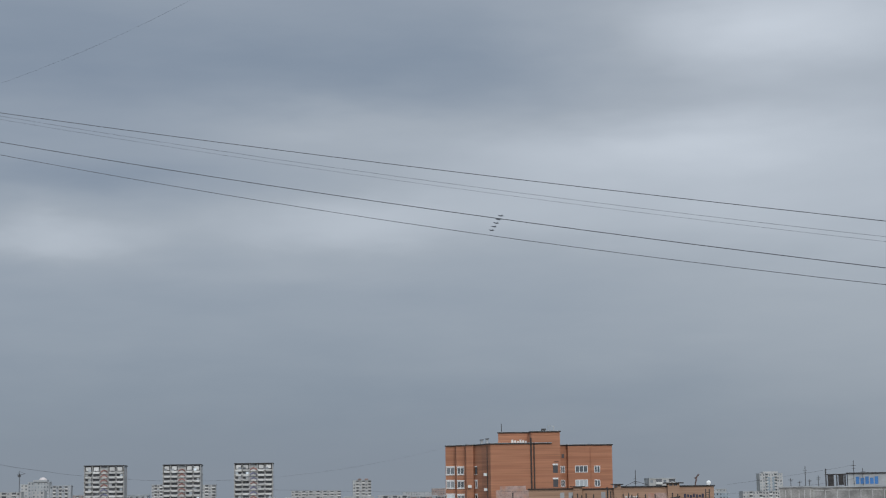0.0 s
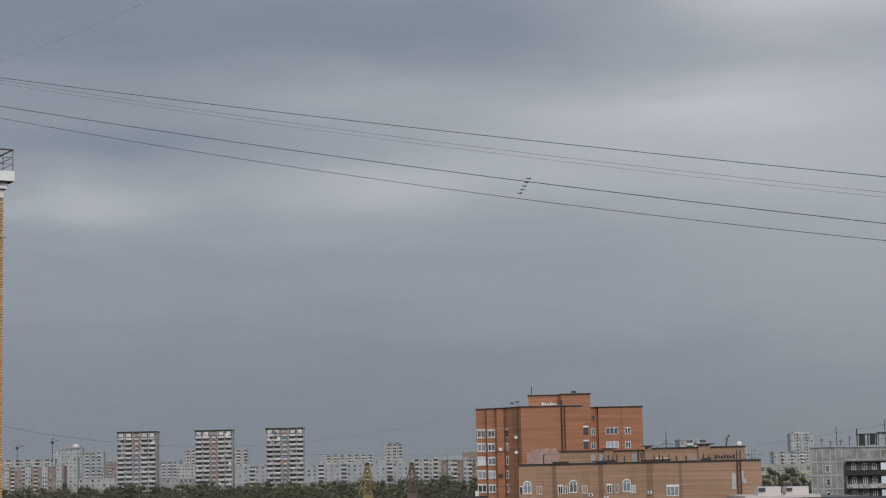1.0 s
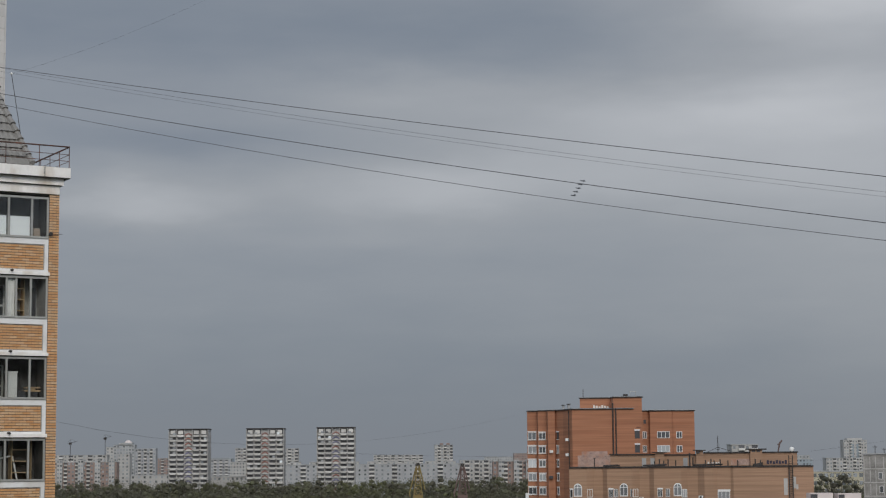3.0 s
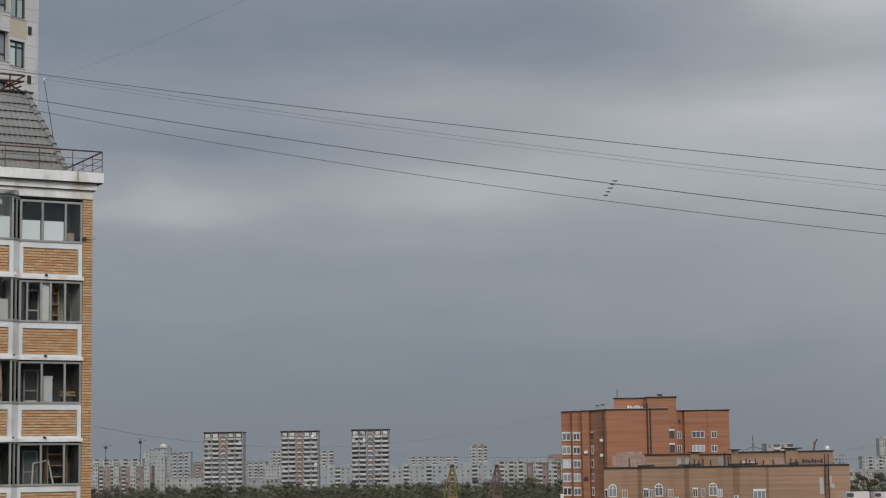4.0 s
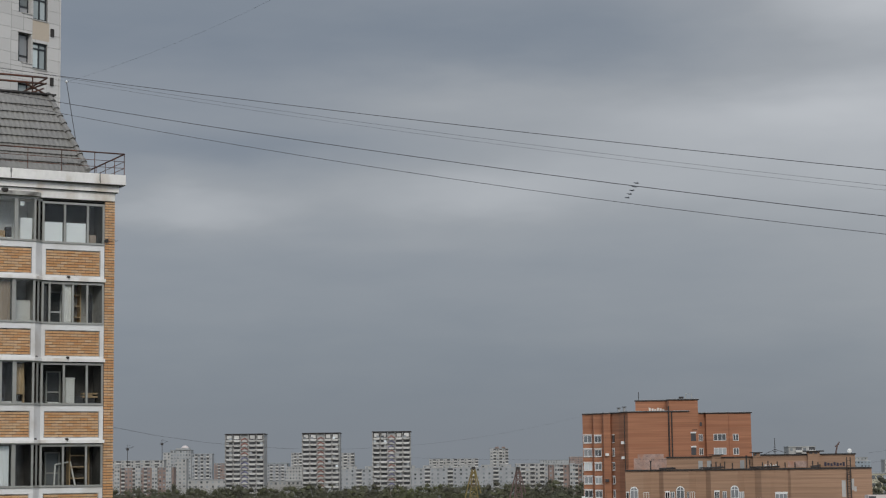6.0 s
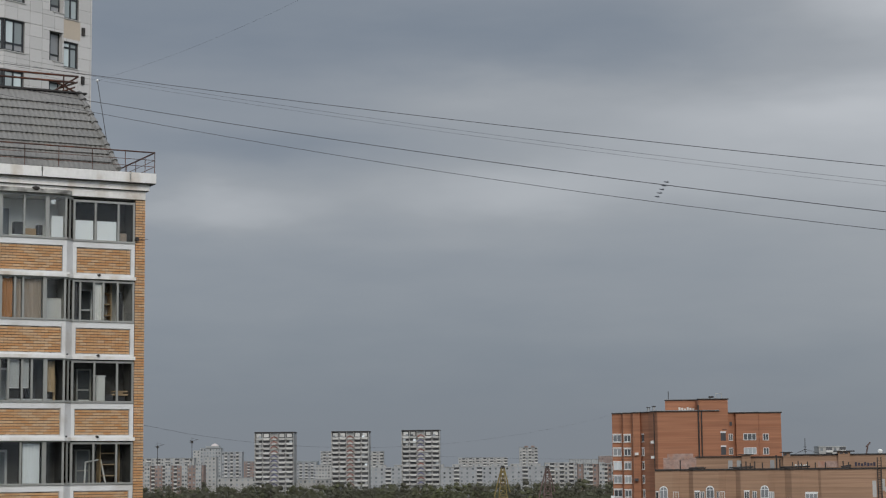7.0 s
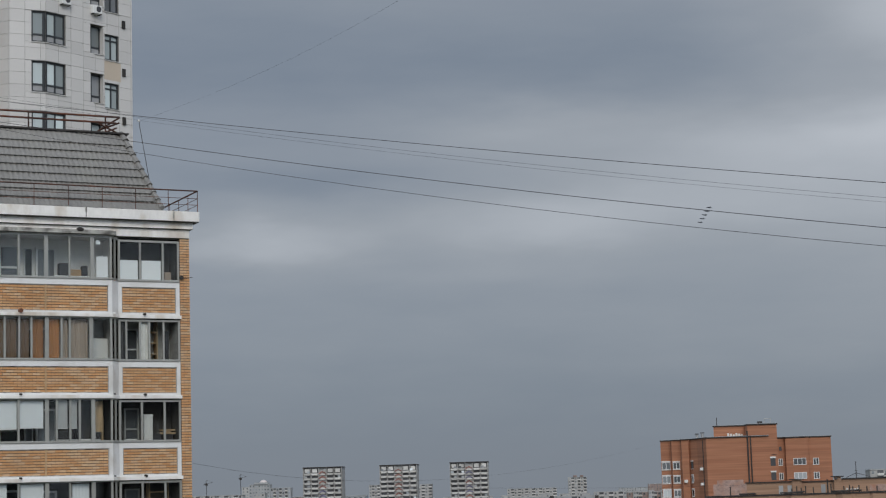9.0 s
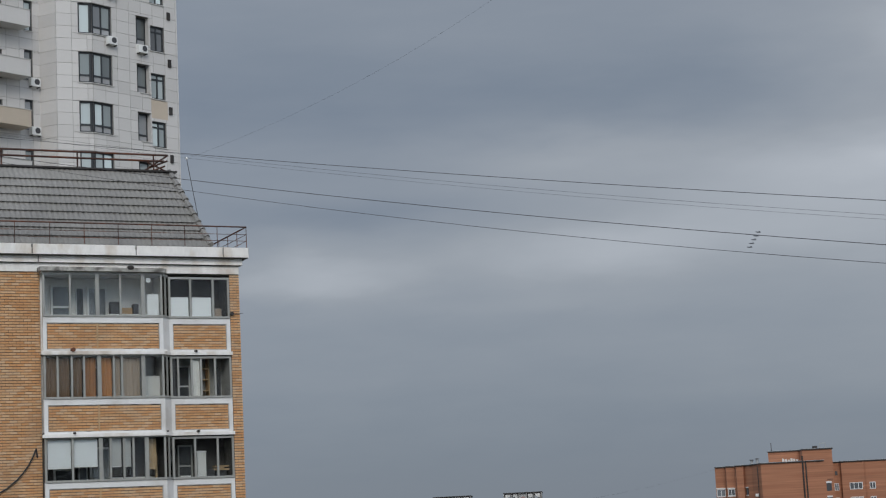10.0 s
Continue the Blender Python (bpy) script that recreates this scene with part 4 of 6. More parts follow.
for plan, z in (([*[(x - 0.1, y - 0.2) for x, y in WING], (47.6, RB_Y - 0.25), (47.6, RB_Y - 0.02), (43.4, RB_Y - 0.02), (43.4, RB_Y + 14.2), (31.0, RB_Y + 22.2)], 35.75),
                ([(37.0, RB_Y + 3.8), (43.4, RB_Y + 3.8), (43.4, RB_Y - 0.25), (49.5, RB_Y - 0.25), (49.5, RB_Y + 14.2), (39.0, RB_Y + 13.2)], 38.1),
                ([(49.52, RB_Y + 2.0), (50.8, RB_Y + 2.0), (50.8, RB_Y + 1.0), (55.3, RB_Y + 0.4), (55.7, RB_Y + 0.9), (60.2, RB_Y + 0.9), (60.2, RB_Y + 15.2), (49.52, RB_Y + 15.2)], 35.36)):
    bm = bmesh.new()
    prism(bm, plan, z, z + 0.2)
    part("roof_edge", bm, M["tar"], red, "dark tarred roof edge")
    bm = bmesh.new()
    prism(bm, [(x + 0.06, y + 0.12) for x, y in plan], z + 0.2, z + 0.28)
    part("roof_sheet", bm, M["panel_cool"], red, "pale sheet-metal coping")
boxes("repointed_patch", [(36.2, 42.8, RB_Y - 0.03, RB_Y - 0.002, 23.5, 26.6), (37.0, 42.2, RB_Y - 0.03, RB_Y - 0.002, 26.6, 27.4)], M["pink_patch"], red, "pale repointed brick patch")
# the next two pipes stand in for a rusty wall ladder
rods("drainpipe", [((43.4, RB_Y - 0.12, 20), (43.4, RB_Y - 0.12, 37.0))], 0.16, M["dark_steel"], red)
rods("drainpipe", [((44.0, RB_Y - 0.12, 20), (44.0, RB_Y - 0.12, 36.0))], 0.13, M["dark_steel"], red)
rods("drainpipe", [((34.62, RB_Y + 1.2, 15), (34.62, RB_Y + 1.2, 35.5))], 0.08, M["dark_steel"], red)
boxes("stain_ledge", [(48.0, 49.0, RB_Y - 0.1, RB_Y - 0.002, 32.1, 32.2)], M["tar"], red)
rw = random.Random(21)


def any_window(w, h, mullions=1):
    """A white window with dim, curtained or pale panes, by chance."""
    return window_mesh(w, h, mullions, "window_white", rw.choice(("glass_far", "glass_far", "glass_mid", "glass_mid", "glass_bright")))


w1 = window_mesh(1.15, 1.35, 1)
for k in range(11):
    z = 30.0 - 2.8 * k
    for i, (bay, along, w, h) in enumerate(((0, 0.15, 1.75, 1.45), (2, 0.15, 1.45, 1.35), (6, 0.45, 0.75, 1.35))):
        (xa, ya), (xb, yb) = WING[bay], WING[bay + 1]
        run = math.hypot(xb - xa, yb - ya)
        x, y = xa + (xb - xa) * along / run, ya + (yb - ya) * along / run
        ang = math.degrees(math.atan2(yb - ya, xb - xa))
        x, y = x + 0.04 * math.sin(radians(ang)), y - 0.04 * math.cos(radians(ang))
        share("window", window_mesh(w, h, 0, "black_frame", "glass_far") if i == 2 and not k else any_window(w, h, 0 if i == 2 else 1), red, x, y, z, ang)
        for dz, nm in ((h + 0.04, "lintel"), (-0.16, "sill")):
            bar_ob = boxes(nm, [(-0.08, w + 0.08, -0.14, 0.0, 0.0, 0.2 if dz > 0 else 0.12)], M["window_white"], red)
            bar_ob.matrix_basis = pose(x, y, z + dz, 0, 0, ang)
    share("vent_slot", window_mesh(0.3, 1.0, 0, "plastic_dark", "glass_far"), red, WING[4][0] + 0.3, WING[4][1] - 0.05, z)
    # a dark plate on the wall stands for the open loggia's shade
    boxes("loggia", [(47.75, 48.75, RB_Y - 0.03, RB_Y - 0.002, z - 0.1, z + 1.45)], M["plastic_dark"], red)
    boxes("lintel", [(47.7, 48.8, RB_Y - 0.08, RB_Y - 0.03, z + 1.45, z + 1.75)], M["window_white"], red)
    share("window", window_mesh(0.85, 1.4, 1), red, 49.6, RB_Y + 2.15, z - 0.1)
    share("window", any_window(2.5, 1.35, 2), red, 52.4, RB_Y + 0.96, z - 0.05, -8)
    share("window", any_window(1.15, 1.35), red, 56.3, RB_Y + 1.05, z - 0.1)
boxes("window", [(49.85, 50.35, RB_Y + 2.16, RB_Y + 2.2, 32.9, 33.7)], M["plastic_dark"], red)
roof_things = thing("roof_antenna", "thin dark rooftop antenna", "antenna", 38.0, RB_Y + 5, 38.3)
rods("pole", [((0, 0, 0), (0, 0, 1.7))], 0.07, M["dark_steel"], roof_things)
for x, h in ((34.0, 0.8), (35.1, 1.0)):
    chim = thing("roof_vent", "short dark roof ventilation pipe", "roof vent", x, RB_Y + 6, 36.0, group="roof vents")
    rods("pipe", [((0, 0, 0), (0, 0, h))], 0.26, M["panel_mid"], chim)
    boxes("cap", [(-0.4, 0.4, -0.4, 0.4, h, h + 0.12)], M["dark_steel"], chim)
crate = thing("roof_equipment", "dark equipment box and frame on the roof", "roof equipment", 46.5, RB_Y + 3, 38.36)
boxes("housing", [(-0.5, 0.4, 0, 1, 0, 0.55)], M["dark_steel"], crate)
rods("frame", [((0.8, 0, 0), (0.8, 0, 1.1)), ((2.0, 0, 0), (2.0, 0, 1.1)), ((0.8, 0, 1.05), (2.0, 0, 1.05))], 0.06, M["alu"], crate)
for stroke in [(39.9 + 0.55 * i, 40.3 + 0.55 * i, RB_Y + 3.96, RB_Y + 3.998, 36.05 + 0.1 * (i % 2), 36.75 - 0.13 * (i % 3)) for i in range(6)]:
    boxes("graffiti", [stroke], M["graffiti_pale"], red, "pale spray-painted bar")

# ---- the lower ochre brick block in front of it ----
LB_Y = 345.0
ochre = thing("ochre_brick_block", "long ochre brick block with arched windows and a cluttered flat roof", "apartment block", 0, 0, 0)
LOW_PLAN = [(31.75, 0), (35.0, 0), (36.3, 1.2), (37.9, 1.2), (38.75, 0), (43.4, 0), (44.7, 1.2), (46.5, 1.2), (47.4, 0), (52.3, 0), (53.5, 1.2), (55.4, 1.2), (56.6, 0), (58.2, 0), (58.9, 0.5), (61.4, 0.5), (61.9, 0), (76.4, 0)]
bm = bmesh.new()
prism(bm, [(x, LB_Y + d) for x, d in LOW_PLAN] + [(76.4, LB_Y + 16), (31.75, LB_Y + 16)], 0, 24.1)
part("wall", bm, M["ochre_brick"], ochre)
bm = bmesh.new()
prism(bm, [(x, LB_Y + d - 0.2) for x, d in LOW_PLAN] + [(76.6, LB_Y + 16.2), (31.6, LB_Y + 16.2)], 24.1, 24.38)
part("roof_edge", bm, M["tar"], ochre, "dark tarred parapet edge")
boxes("penthouse", [(39.2, 49.0, LB_Y + 5, LB_Y + 12, 24.3, 26.5), (49.0, 56.5, LB_Y + 5.5, LB_Y + 12, 24.3, 26.4), (56.5, 73.8, LB_Y + 5, LB_Y + 12, 24.3, 26.7), (65.2, 67.4, LB_Y + 4.4, LB_Y + 12, 24.3, 27.3), (55.2, 56.5, LB_Y + 4.6, LB_Y + 8, 24.3, 27.2), (47.6, 49.3, LB_Y + 4.6, LB_Y + 8, 24.3, 26.9)], M["ochre_brick"], ochre, "brick roof storey")
boxes("roof_edge", [(39.0, 48.9, LB_Y + 4.8, LB_Y + 12.2, 26.5, 26.7), (49.1, 56.3, LB_Y + 5.3, LB_Y + 12.2, 26.4, 26.6), (56.6, 74.0, LB_Y + 4.8, LB_Y + 12.2, 26.7, 26.93), (64.4, 68.2, LB_Y + 4.0, LB_Y + 8.2, 27.3, 27.5), (54.6, 57.0, LB_Y + 4.2, LB_Y + 8.2, 27.2, 27.36), (47.0, 49.8, LB_Y + 4.2, LB_Y + 8, 26.9, 27.05)], M["tar"], ochre)
for x, z, w, h in ((65.5, 26.9, 0.6, 0.3), (66.4, 26.9, 0.6, 0.3), (55.4, 26.75, 0.45, 0.3)):
    # dark plates paint the shaded insides of the vents
    boxes("vent_opening", [(x, x + w, LB_Y + 4.36, LB_Y + 4.4 if x > 60 else LB_Y + 4.6, z, z + h)], M["shade_gap"], ochre)
for x in (45.1, 46.7, 52.8):
    boxes("door", [(x, x + 0.8, LB_Y + 4.95 if x < 49 else LB_Y + 5.45, LB_Y + 5.0 if x < 49 else LB_Y + 5.5, 24.35, 25.9)], M["panel_mid"], ochre, "grey steel roof door")
boxes("repair_patch", [(71.0, 71.7, LB_Y - 0.03, LB_Y - 0.002, 19.0, 22.0), (72.6, 73.2, LB_Y - 0.03, LB_Y - 0.002, 20.2, 22.3), (73.2, 73.6, LB_Y - 0.03, LB_Y - 0.002, 20.0, 20.9)], M["panel_white"], ochre, "pale mortar repair patch")
boxes("pale_render_strip", [(61.5 + 0.1, 66.5, LB_Y + 4.97, LB_Y + 4.998, 24.5, 25.6)], M["pink_patch"], ochre)
ladder = thing("roof_ladder", "dark steel roof ladder on the brick wall", "ladder", 72.3, LB_Y - 0.35, 0)
for x in (-0.3, 0.35):
    rods("side_rail", [((x, 0, 14), (x, 0, 26.2))], 0.09, M["dark_steel"], ladder)
for i in range(28):
    rods("rung", [((-0.3, 0, 14.2 + 0.42 * i), (0.35, 0, 14.2 + 0.42 * i))], 0.05, M["dark_steel"], ladder)
for z in (15, 19, 23):
    rods("bracket", [((-0.3, 0, z), (-0.3, 0.36, z)), ((0.35, 0, z), (0.35, 0.36, z))], 0.04, M["dark_steel"], ladder)


def arched(w, h):
    """An arched white window with panes and a brick hood."""
    key = ("arch", w, h)
    if key not in MESHES:
        r = w / 2
        outline = [(0, 0), (w, 0)] + [(r + r * math.cos(math.pi * i / 10), h - r + r * math.sin(math.pi * i / 10)) for i in range(11)]
        bm = bmesh.new()
        for depth0, depth1, s, mi in ((-0.05, 0.1, 1.0, 0), (-0.07, 0.08, 0.84, 1)):
            front = [bm.verts.new((r + (x - r) * s, depth0, h / 2 + (z - h / 2) * s)) for x, z in outline]
            back = [bm.verts.new((r + (x - r) * s, depth1, h / 2 + (z - h / 2) * s)) for x, z in outline]
            f = bm.faces.new(front)
            f.material_index = mi
            for i in range(len(front)):
                j = (i + 1) % len(front)
                f = bm.faces.new((front[j], front[i], back[i], back[j]))
                f.material_index = mi
        box(bm, r - 0.05, r + 0.05, -0.09, 0, 0.1, h - 0.12)
        box(bm, 0.1, w - 0.1, -0.09, 0, h - r - 0.05, h - r + 0.05)
        ob = part("window", bm, [M["window_white"], M["glass_mid"]], None)
        MESHES[key] = ob.data
        bpy.data.objects.remove(ob)
    return MESHES[key]


for k in range(6):
    z = 18.75 - 2.8 * k
    for x in (32.55, 41.05, 50.95):
        if k == 0:
            share("window", arched(1.5, 2.4), ochre, x, LB_Y - 0.03, z + 0.15)
        else:
            share("window", any_window(1.5, 1.6), ochre, x, LB_Y - 0.03, z + 0.2)
    for x, w, g in ((31.85, 0.5, "glass_far"), (39.0, 0.85, "glass_far"), (40.0, 0.75, "glass_mid"), (48.0, 0.9, "glass_far"), (49.5, 0.75, "glass_mid"), (53.0, 0.0, ""), (43.0, 0.35, "glass_far"), (52.6, 0.0, "")):
        if w:
            share("window", window_mesh(w, 1.5, 0 if w < 0.6 else 1, "window_white", g), ochre, x, LB_Y - 0.02, z)
    share("window", any_window(1.3, 1.5), ochre, 35.0, LB_Y + 0.05, z, 43)
    share("window", any_window(1.2, 1.5), ochre, 43.5, LB_Y + 0.1, z, 43)
    share("window", any_window(1.4, 1.5, 2), ochre, 52.35, LB_Y + 0.05, z - 0.1, 43)
    share("window", any_window(2.2, 1.75, 2), ochre, 59.0, LB_Y + 0.47, z - 0.75)
    boxes("lintel", [(59.0, 61.3, LB_Y + 0.4, LB_Y + 0.499, z + 1.0, z + 1.3), (31.8, 32.4, LB_Y - 0.05, LB_Y - 0.002, z + 1.5, z + 1.65), (38.95, 39.9, LB_Y - 0.05, LB_Y - 0.002, z + 1.5, z + 1.68), (47.95, 49.0, LB_Y - 0.05, LB_Y - 0.002, z + 1.5, z + 1.68)], M["window_white"], ochre)

for x, z, d in ((34.4, 17.6, 0), (45.0, 18.2, 1.1), (47.9, 17.6, 0), (43.3, 16.2, 0), (55.9, 18.4, 0.6), (60.1, 17.0, 0.4)):
    unit = thing("air_conditioner", "white outdoor air-conditioning unit on the brick wall", "air conditioner", x, LB_Y + d - 0.02, z, group="air conditioners on the brick blocks")
    boxes("casing", [(-0.4, 0.4, -0.32, 0.0, 0, 0.55)], M["plastic_white"], unit)
    boxes("fan_grille", [(-0.25, 0.15, -0.34, -0.321, 0.08, 0.47)], M["plastic_dark"], unit)
for x, z, d in ((31.5, 27.2, 7.0), (34.3, 29.5, 2.0), (34.3, 26.5, 2.0), (31.4, 22.0, 7.0)):
    unit = thing("air_conditioner", "white outdoor air-conditioning unit on the brick wall", "air conditioner", x, RB_Y + d, z, group="air conditioners on the brick blocks")
    boxes("casing", [(-0.35, 0.35, -0.4, 0.3, 0, 0.55)], M["plastic_dark"] if z < 23 else M["plastic_white"], unit)

# clutter on its roof
for x, w, h in ((38.0, 3.2, 0.35), (45.6, 4.4, 0.4), (55.0, 5.2, 0.4), (65.4, 2.0, 0.55)):
    heap = thing("roofing_rolls", "heap of black roofing felt rolls on the flat roof", "roofing felt", x, LB_Y + 0.8, 24.38, group="felt heaps")
    for i in range(5):
        rods("roll", [((random.uniform(-0.1, 0.2) * w, 0.4 * i, 0.14 + 0.05 * (i % 2)), (w * random.uniform(0.75, 1.0), 0.4 * i + 0.2, 0.14 + random.uniform(0, h - 0.2)))], 0.15, M["tar"], heap)
for x, h in ((36.3, 1.5), (56.9, 1.1), (57.9, 1.3), (58.5, 1.0), (59.6, 1.2), (61.0, 1.0), (47.5, 0.9), (48.4, 1.3), (49.2, 1.0), (50.0, 1.3), (51.4, 1.1), (54.0, 2.3), (54.6, 1.5), (62.8, 1.0), (66.0, 1.2), (67.0, 1.0)):
    post = thing("roof_pipe", "upright dark pipe on the flat roof", "roof pipe", x, LB_Y + 2.5 + random.uniform(-1, 1), 24.38, group="roof pipes")
    rods("pipe", [((0, 0, 0), (0, 0, h))], 0.11 if h < 2 else 0.14, M["dark_steel"], post)
    if h > 1.4 or x == 36.3:
        boxes("cap", [(-0.2, 0.2, -0.2, 0.2, h, h + 0.1)], M["dark_steel"], post)
ant = thing("roof_antenna", "tall thin antenna with crossbars on the roof", "antenna", 59.3, LB_Y + 6, 26.93)
rods("pole", [((0, 0, 0), (0, 0, 3.0))], 0.06, M["dark_steel"], ant)
rods("crossbar", [((-0.25, 0, 1.3), (0.25, 0, 1.3)), ((-0.2, 0, 0.9), (0.2, 0, 0.9)), ((-0.3, 0, 0.5), (0.3, 0, 0.5)), ((-2.0, 0, 0.0), (0, 0, 0.9)), ((2.6, 0, 0.1), (0, 0, 0.9))], 0.045, M["dark_steel"], ant)
pipe_up = thing("leaning_pipe", "leaning rusty flue pipe with a bent top", "flue pipe", 70.4, LB_Y + 6, 26.93)
rods("pipe", [((0, 0, 0), (0.35, 0, 1.7))], 0.16, M["crane_brown"], pipe_up)
rods("elbow", [((0.35, 0, 1.55), (0.75, 0, 2.1)), ((0.2, 0, 1.25), (-0.05, 0, 1.4))], 0.17, M["crane_brown"], pipe_up)
dish = thing("satellite_dish", "white satellite dish on the roof edge", "satellite dish", 72.9, LB_Y + 6, 26.93)
bm = bmesh.new()
bmesh.ops.create_uvsphere(bm, u_segments=12, v_segments=8, radius=0.45, matrix=Matrix.Translation((0, 0, 0.4)) @ Matrix.Diagonal((1, 0.35, 1, 1)))
part("reflector", bm, M["plastic_white"], dish)
rods("stand", [((0, 0.1, 0), (0, 0.1, 0.3))], 0.05, M["dark_steel"], dish)
marks = [(68.2 + 0.55 * i, 68.62 + 0.55 * i, LB_Y + 4.95, LB_Y + 4.998, 24.6 + 0.12 * (i % 2), 25.35 - 0.1 * (i % 3)) for i in range(7)]
for stroke in marks:
    boxes("graffiti", [stroke], M["graffiti_dark"], ochre, "dark spray-painted bar")
for stroke in [(57.3 + 0.5 * i, 57.65 + 0.5 * i, LB_Y + 4.95, LB_Y + 4.998, 24.6, 25.1 - 0.1 * (i % 2)) for i in range(5)]:
    boxes("graffiti", [stroke], M["graffiti_pale"], ochre, "pale spray-painted bar")

# ---- the grey panel block ----
GP_Y = 380.0
grey = thing("panel_block", "weathered grey panel apartment block with glazed balconies", "apartment block", 0, 0, 0)
boxes("wall", [(94.9, 101.4, GP_Y, GP_Y + 12, 0, 26.35), (101.4, 150, GP_Y + 0.6, GP_Y + 12.6, 0, 26.25)], M["panel_grey"], grey)
boxes("roof_edge", [(94.7, 101.6, GP_Y - 0.2, GP_Y + 12.2, 26.35, 26.6), (101.6, 150.2, GP_Y + 0.4, GP_Y + 12.8, 26.25, 26.55)], M["panel_mid"], grey)
for k in range(10):
    z = 26.1 - 2.75 * k
    boxes("seam", [(94.9, 101.4, GP_Y - 0.03, GP_Y - 0.002, z - 2.75, z - 2.55)], M["panel_joint"], grey)
    for x in (95.0, 96.2, 97.3, 98.9, 100.0, 101.2):
        boxes("rib", [(x, x + 0.14, GP_Y - 0.05, GP_Y - 0.002, z - 2.5, z - 0.2)], M["panel_joint"], grey)
    share("window", window_mesh(0.8, 1.4, 0, "window_white", "glass_far"), grey, 97.9 if k % 2 else 98.0, GP_Y - 0.02, z - 2.0) if k else None
    for i in range(9):
        x = 101.9 + 2.35 * i
        spec = [(x, x + 2.1, GP_Y + 0.55, GP_Y + 0.598, z - 0.45, z - 0.33), (x, x + 2.1, GP_Y + 0.55, GP_Y + 0.598, z - 2.35, z - 2.22), (x, x + 0.12, GP_Y + 0.55, GP_Y + 0.598, z - 2.22, z - 0.45)]
        boxes("panel_seam", spec, M["panel_joint"], grey)
    if k:
        for x, w in ((112.3, 1.3), (115.5, 1.3), (121, 1.5)):
            share("window", window_mesh(w, 1.4, 1), grey, x, GP_Y + 0.57, z - 1.9)
        # long balcony with dark gaps and panelled front
        bal = boxes("balcony", [(102.1, 111.4, GP_Y - 0.75, GP_Y - 0.65, z - 2.75, z - 1.75), (102.1, 111.4, GP_Y - 0.65, GP_Y + 0.58, z - 2.75, z - 2.6), (102.0, 102.1, GP_Y - 0.75, GP_Y + 0.58, z - 2.75, z + 0.0)], M["tar"] if k % 2 else M["dirty"], grey, "dark weathered balcony front")
        # dark sheet behind the balcony, shade put into its colour
        boxes("loggia", [(102.1, 111.4, GP_Y + 0.4, GP_Y + 0.58, z - 1.75, z - 0.05)], M["shade_gap"], bal)
        for x in (103.1, 105.3, 107.2):
            share("window", window_mesh(0.9, 1.3, 1, "window_white", "glass_far"), bal, x, GP_Y + 0.36, z - 1.65)
        share("window", window_mesh(2.3, 1.45, 2, "window_white", "glass_bright"), bal, 108.9, GP_Y - 0.72, z - 1.72)
        boxes("awning", [(102.0, 111.6, GP_Y - 0.85, GP_Y + 0.58, z - 0.05, z + 0.10)], M["tar"], bal)
hut = boxes("roof_hut", [(109.0, 150, GP_Y + 4, GP_Y + 9, 26.5, 29.0)], M["panel_mid"], grey, "grey panelled roof hut")
boxes("roof_edge", [(108.8, 150.2, GP_Y + 3.8, GP_Y + 9.2, 29.0, 29.25)], M["tar"], hut)
for stroke in [(110.6 + 0.95 * i, 111.3 + 0.95 * i, GP_Y + 3.95, GP_Y + 3.998, 26.9, 28.4 - 0.25 * (i % 2)) for i in range(5)]:
    boxes("graffiti", [stroke], M["graffiti_blue"], hut, "blue spray-painted bar")
shed = thing("roof_shelter", "dark rusted steel shelter frame on the panel roof", "roof shelter", 104.6, GP_Y + 5, 26.55)
boxes("cladding", [(0.4, 1.6, 0, 2, 0, 2.3), (2.6, 3.6, 0, 2, 0.2, 2.4)], M["tar"], shed)
boxes("top", [(-0.2, 4.2, -0.1, 2.2, 2.3, 2.5)], M["tar"], shed)
rods("post", [((0, 0, 0), (0, 0, 3.6)), ((2.2, 0, 0), (2.2, 0, 2.4)), ((3.9, 0, 0), (3.9, 0, 2.4))], 0.12, M["dark_steel"], shed)
for x, h in ((97.4, 1.8), (99.2, 1.2), (101.2, 1.5), (100.4, 4.2), (103.0, 2.2), (110.2, 5.2), (112.0, 3.6), (108.3, 2.6)):
    a = thing("roof_antenna", "thin rooftop television antenna", "antenna", x, GP_Y + 3, 26.5 if x < 108.8 else 26.5, group="television antennas")
    rods("pole", [((0, 0, 0), (0, 0, h))], 0.06, M["dark_steel"], a)
    rods("crossbar", [((-0.5, 0, h * 0.8), (0.5, 0, h * 0.8)), ((-0.35, 0, h * 0.68), (0.35, 0, h * 0.68))], 0.035, M["dark_steel"], a)


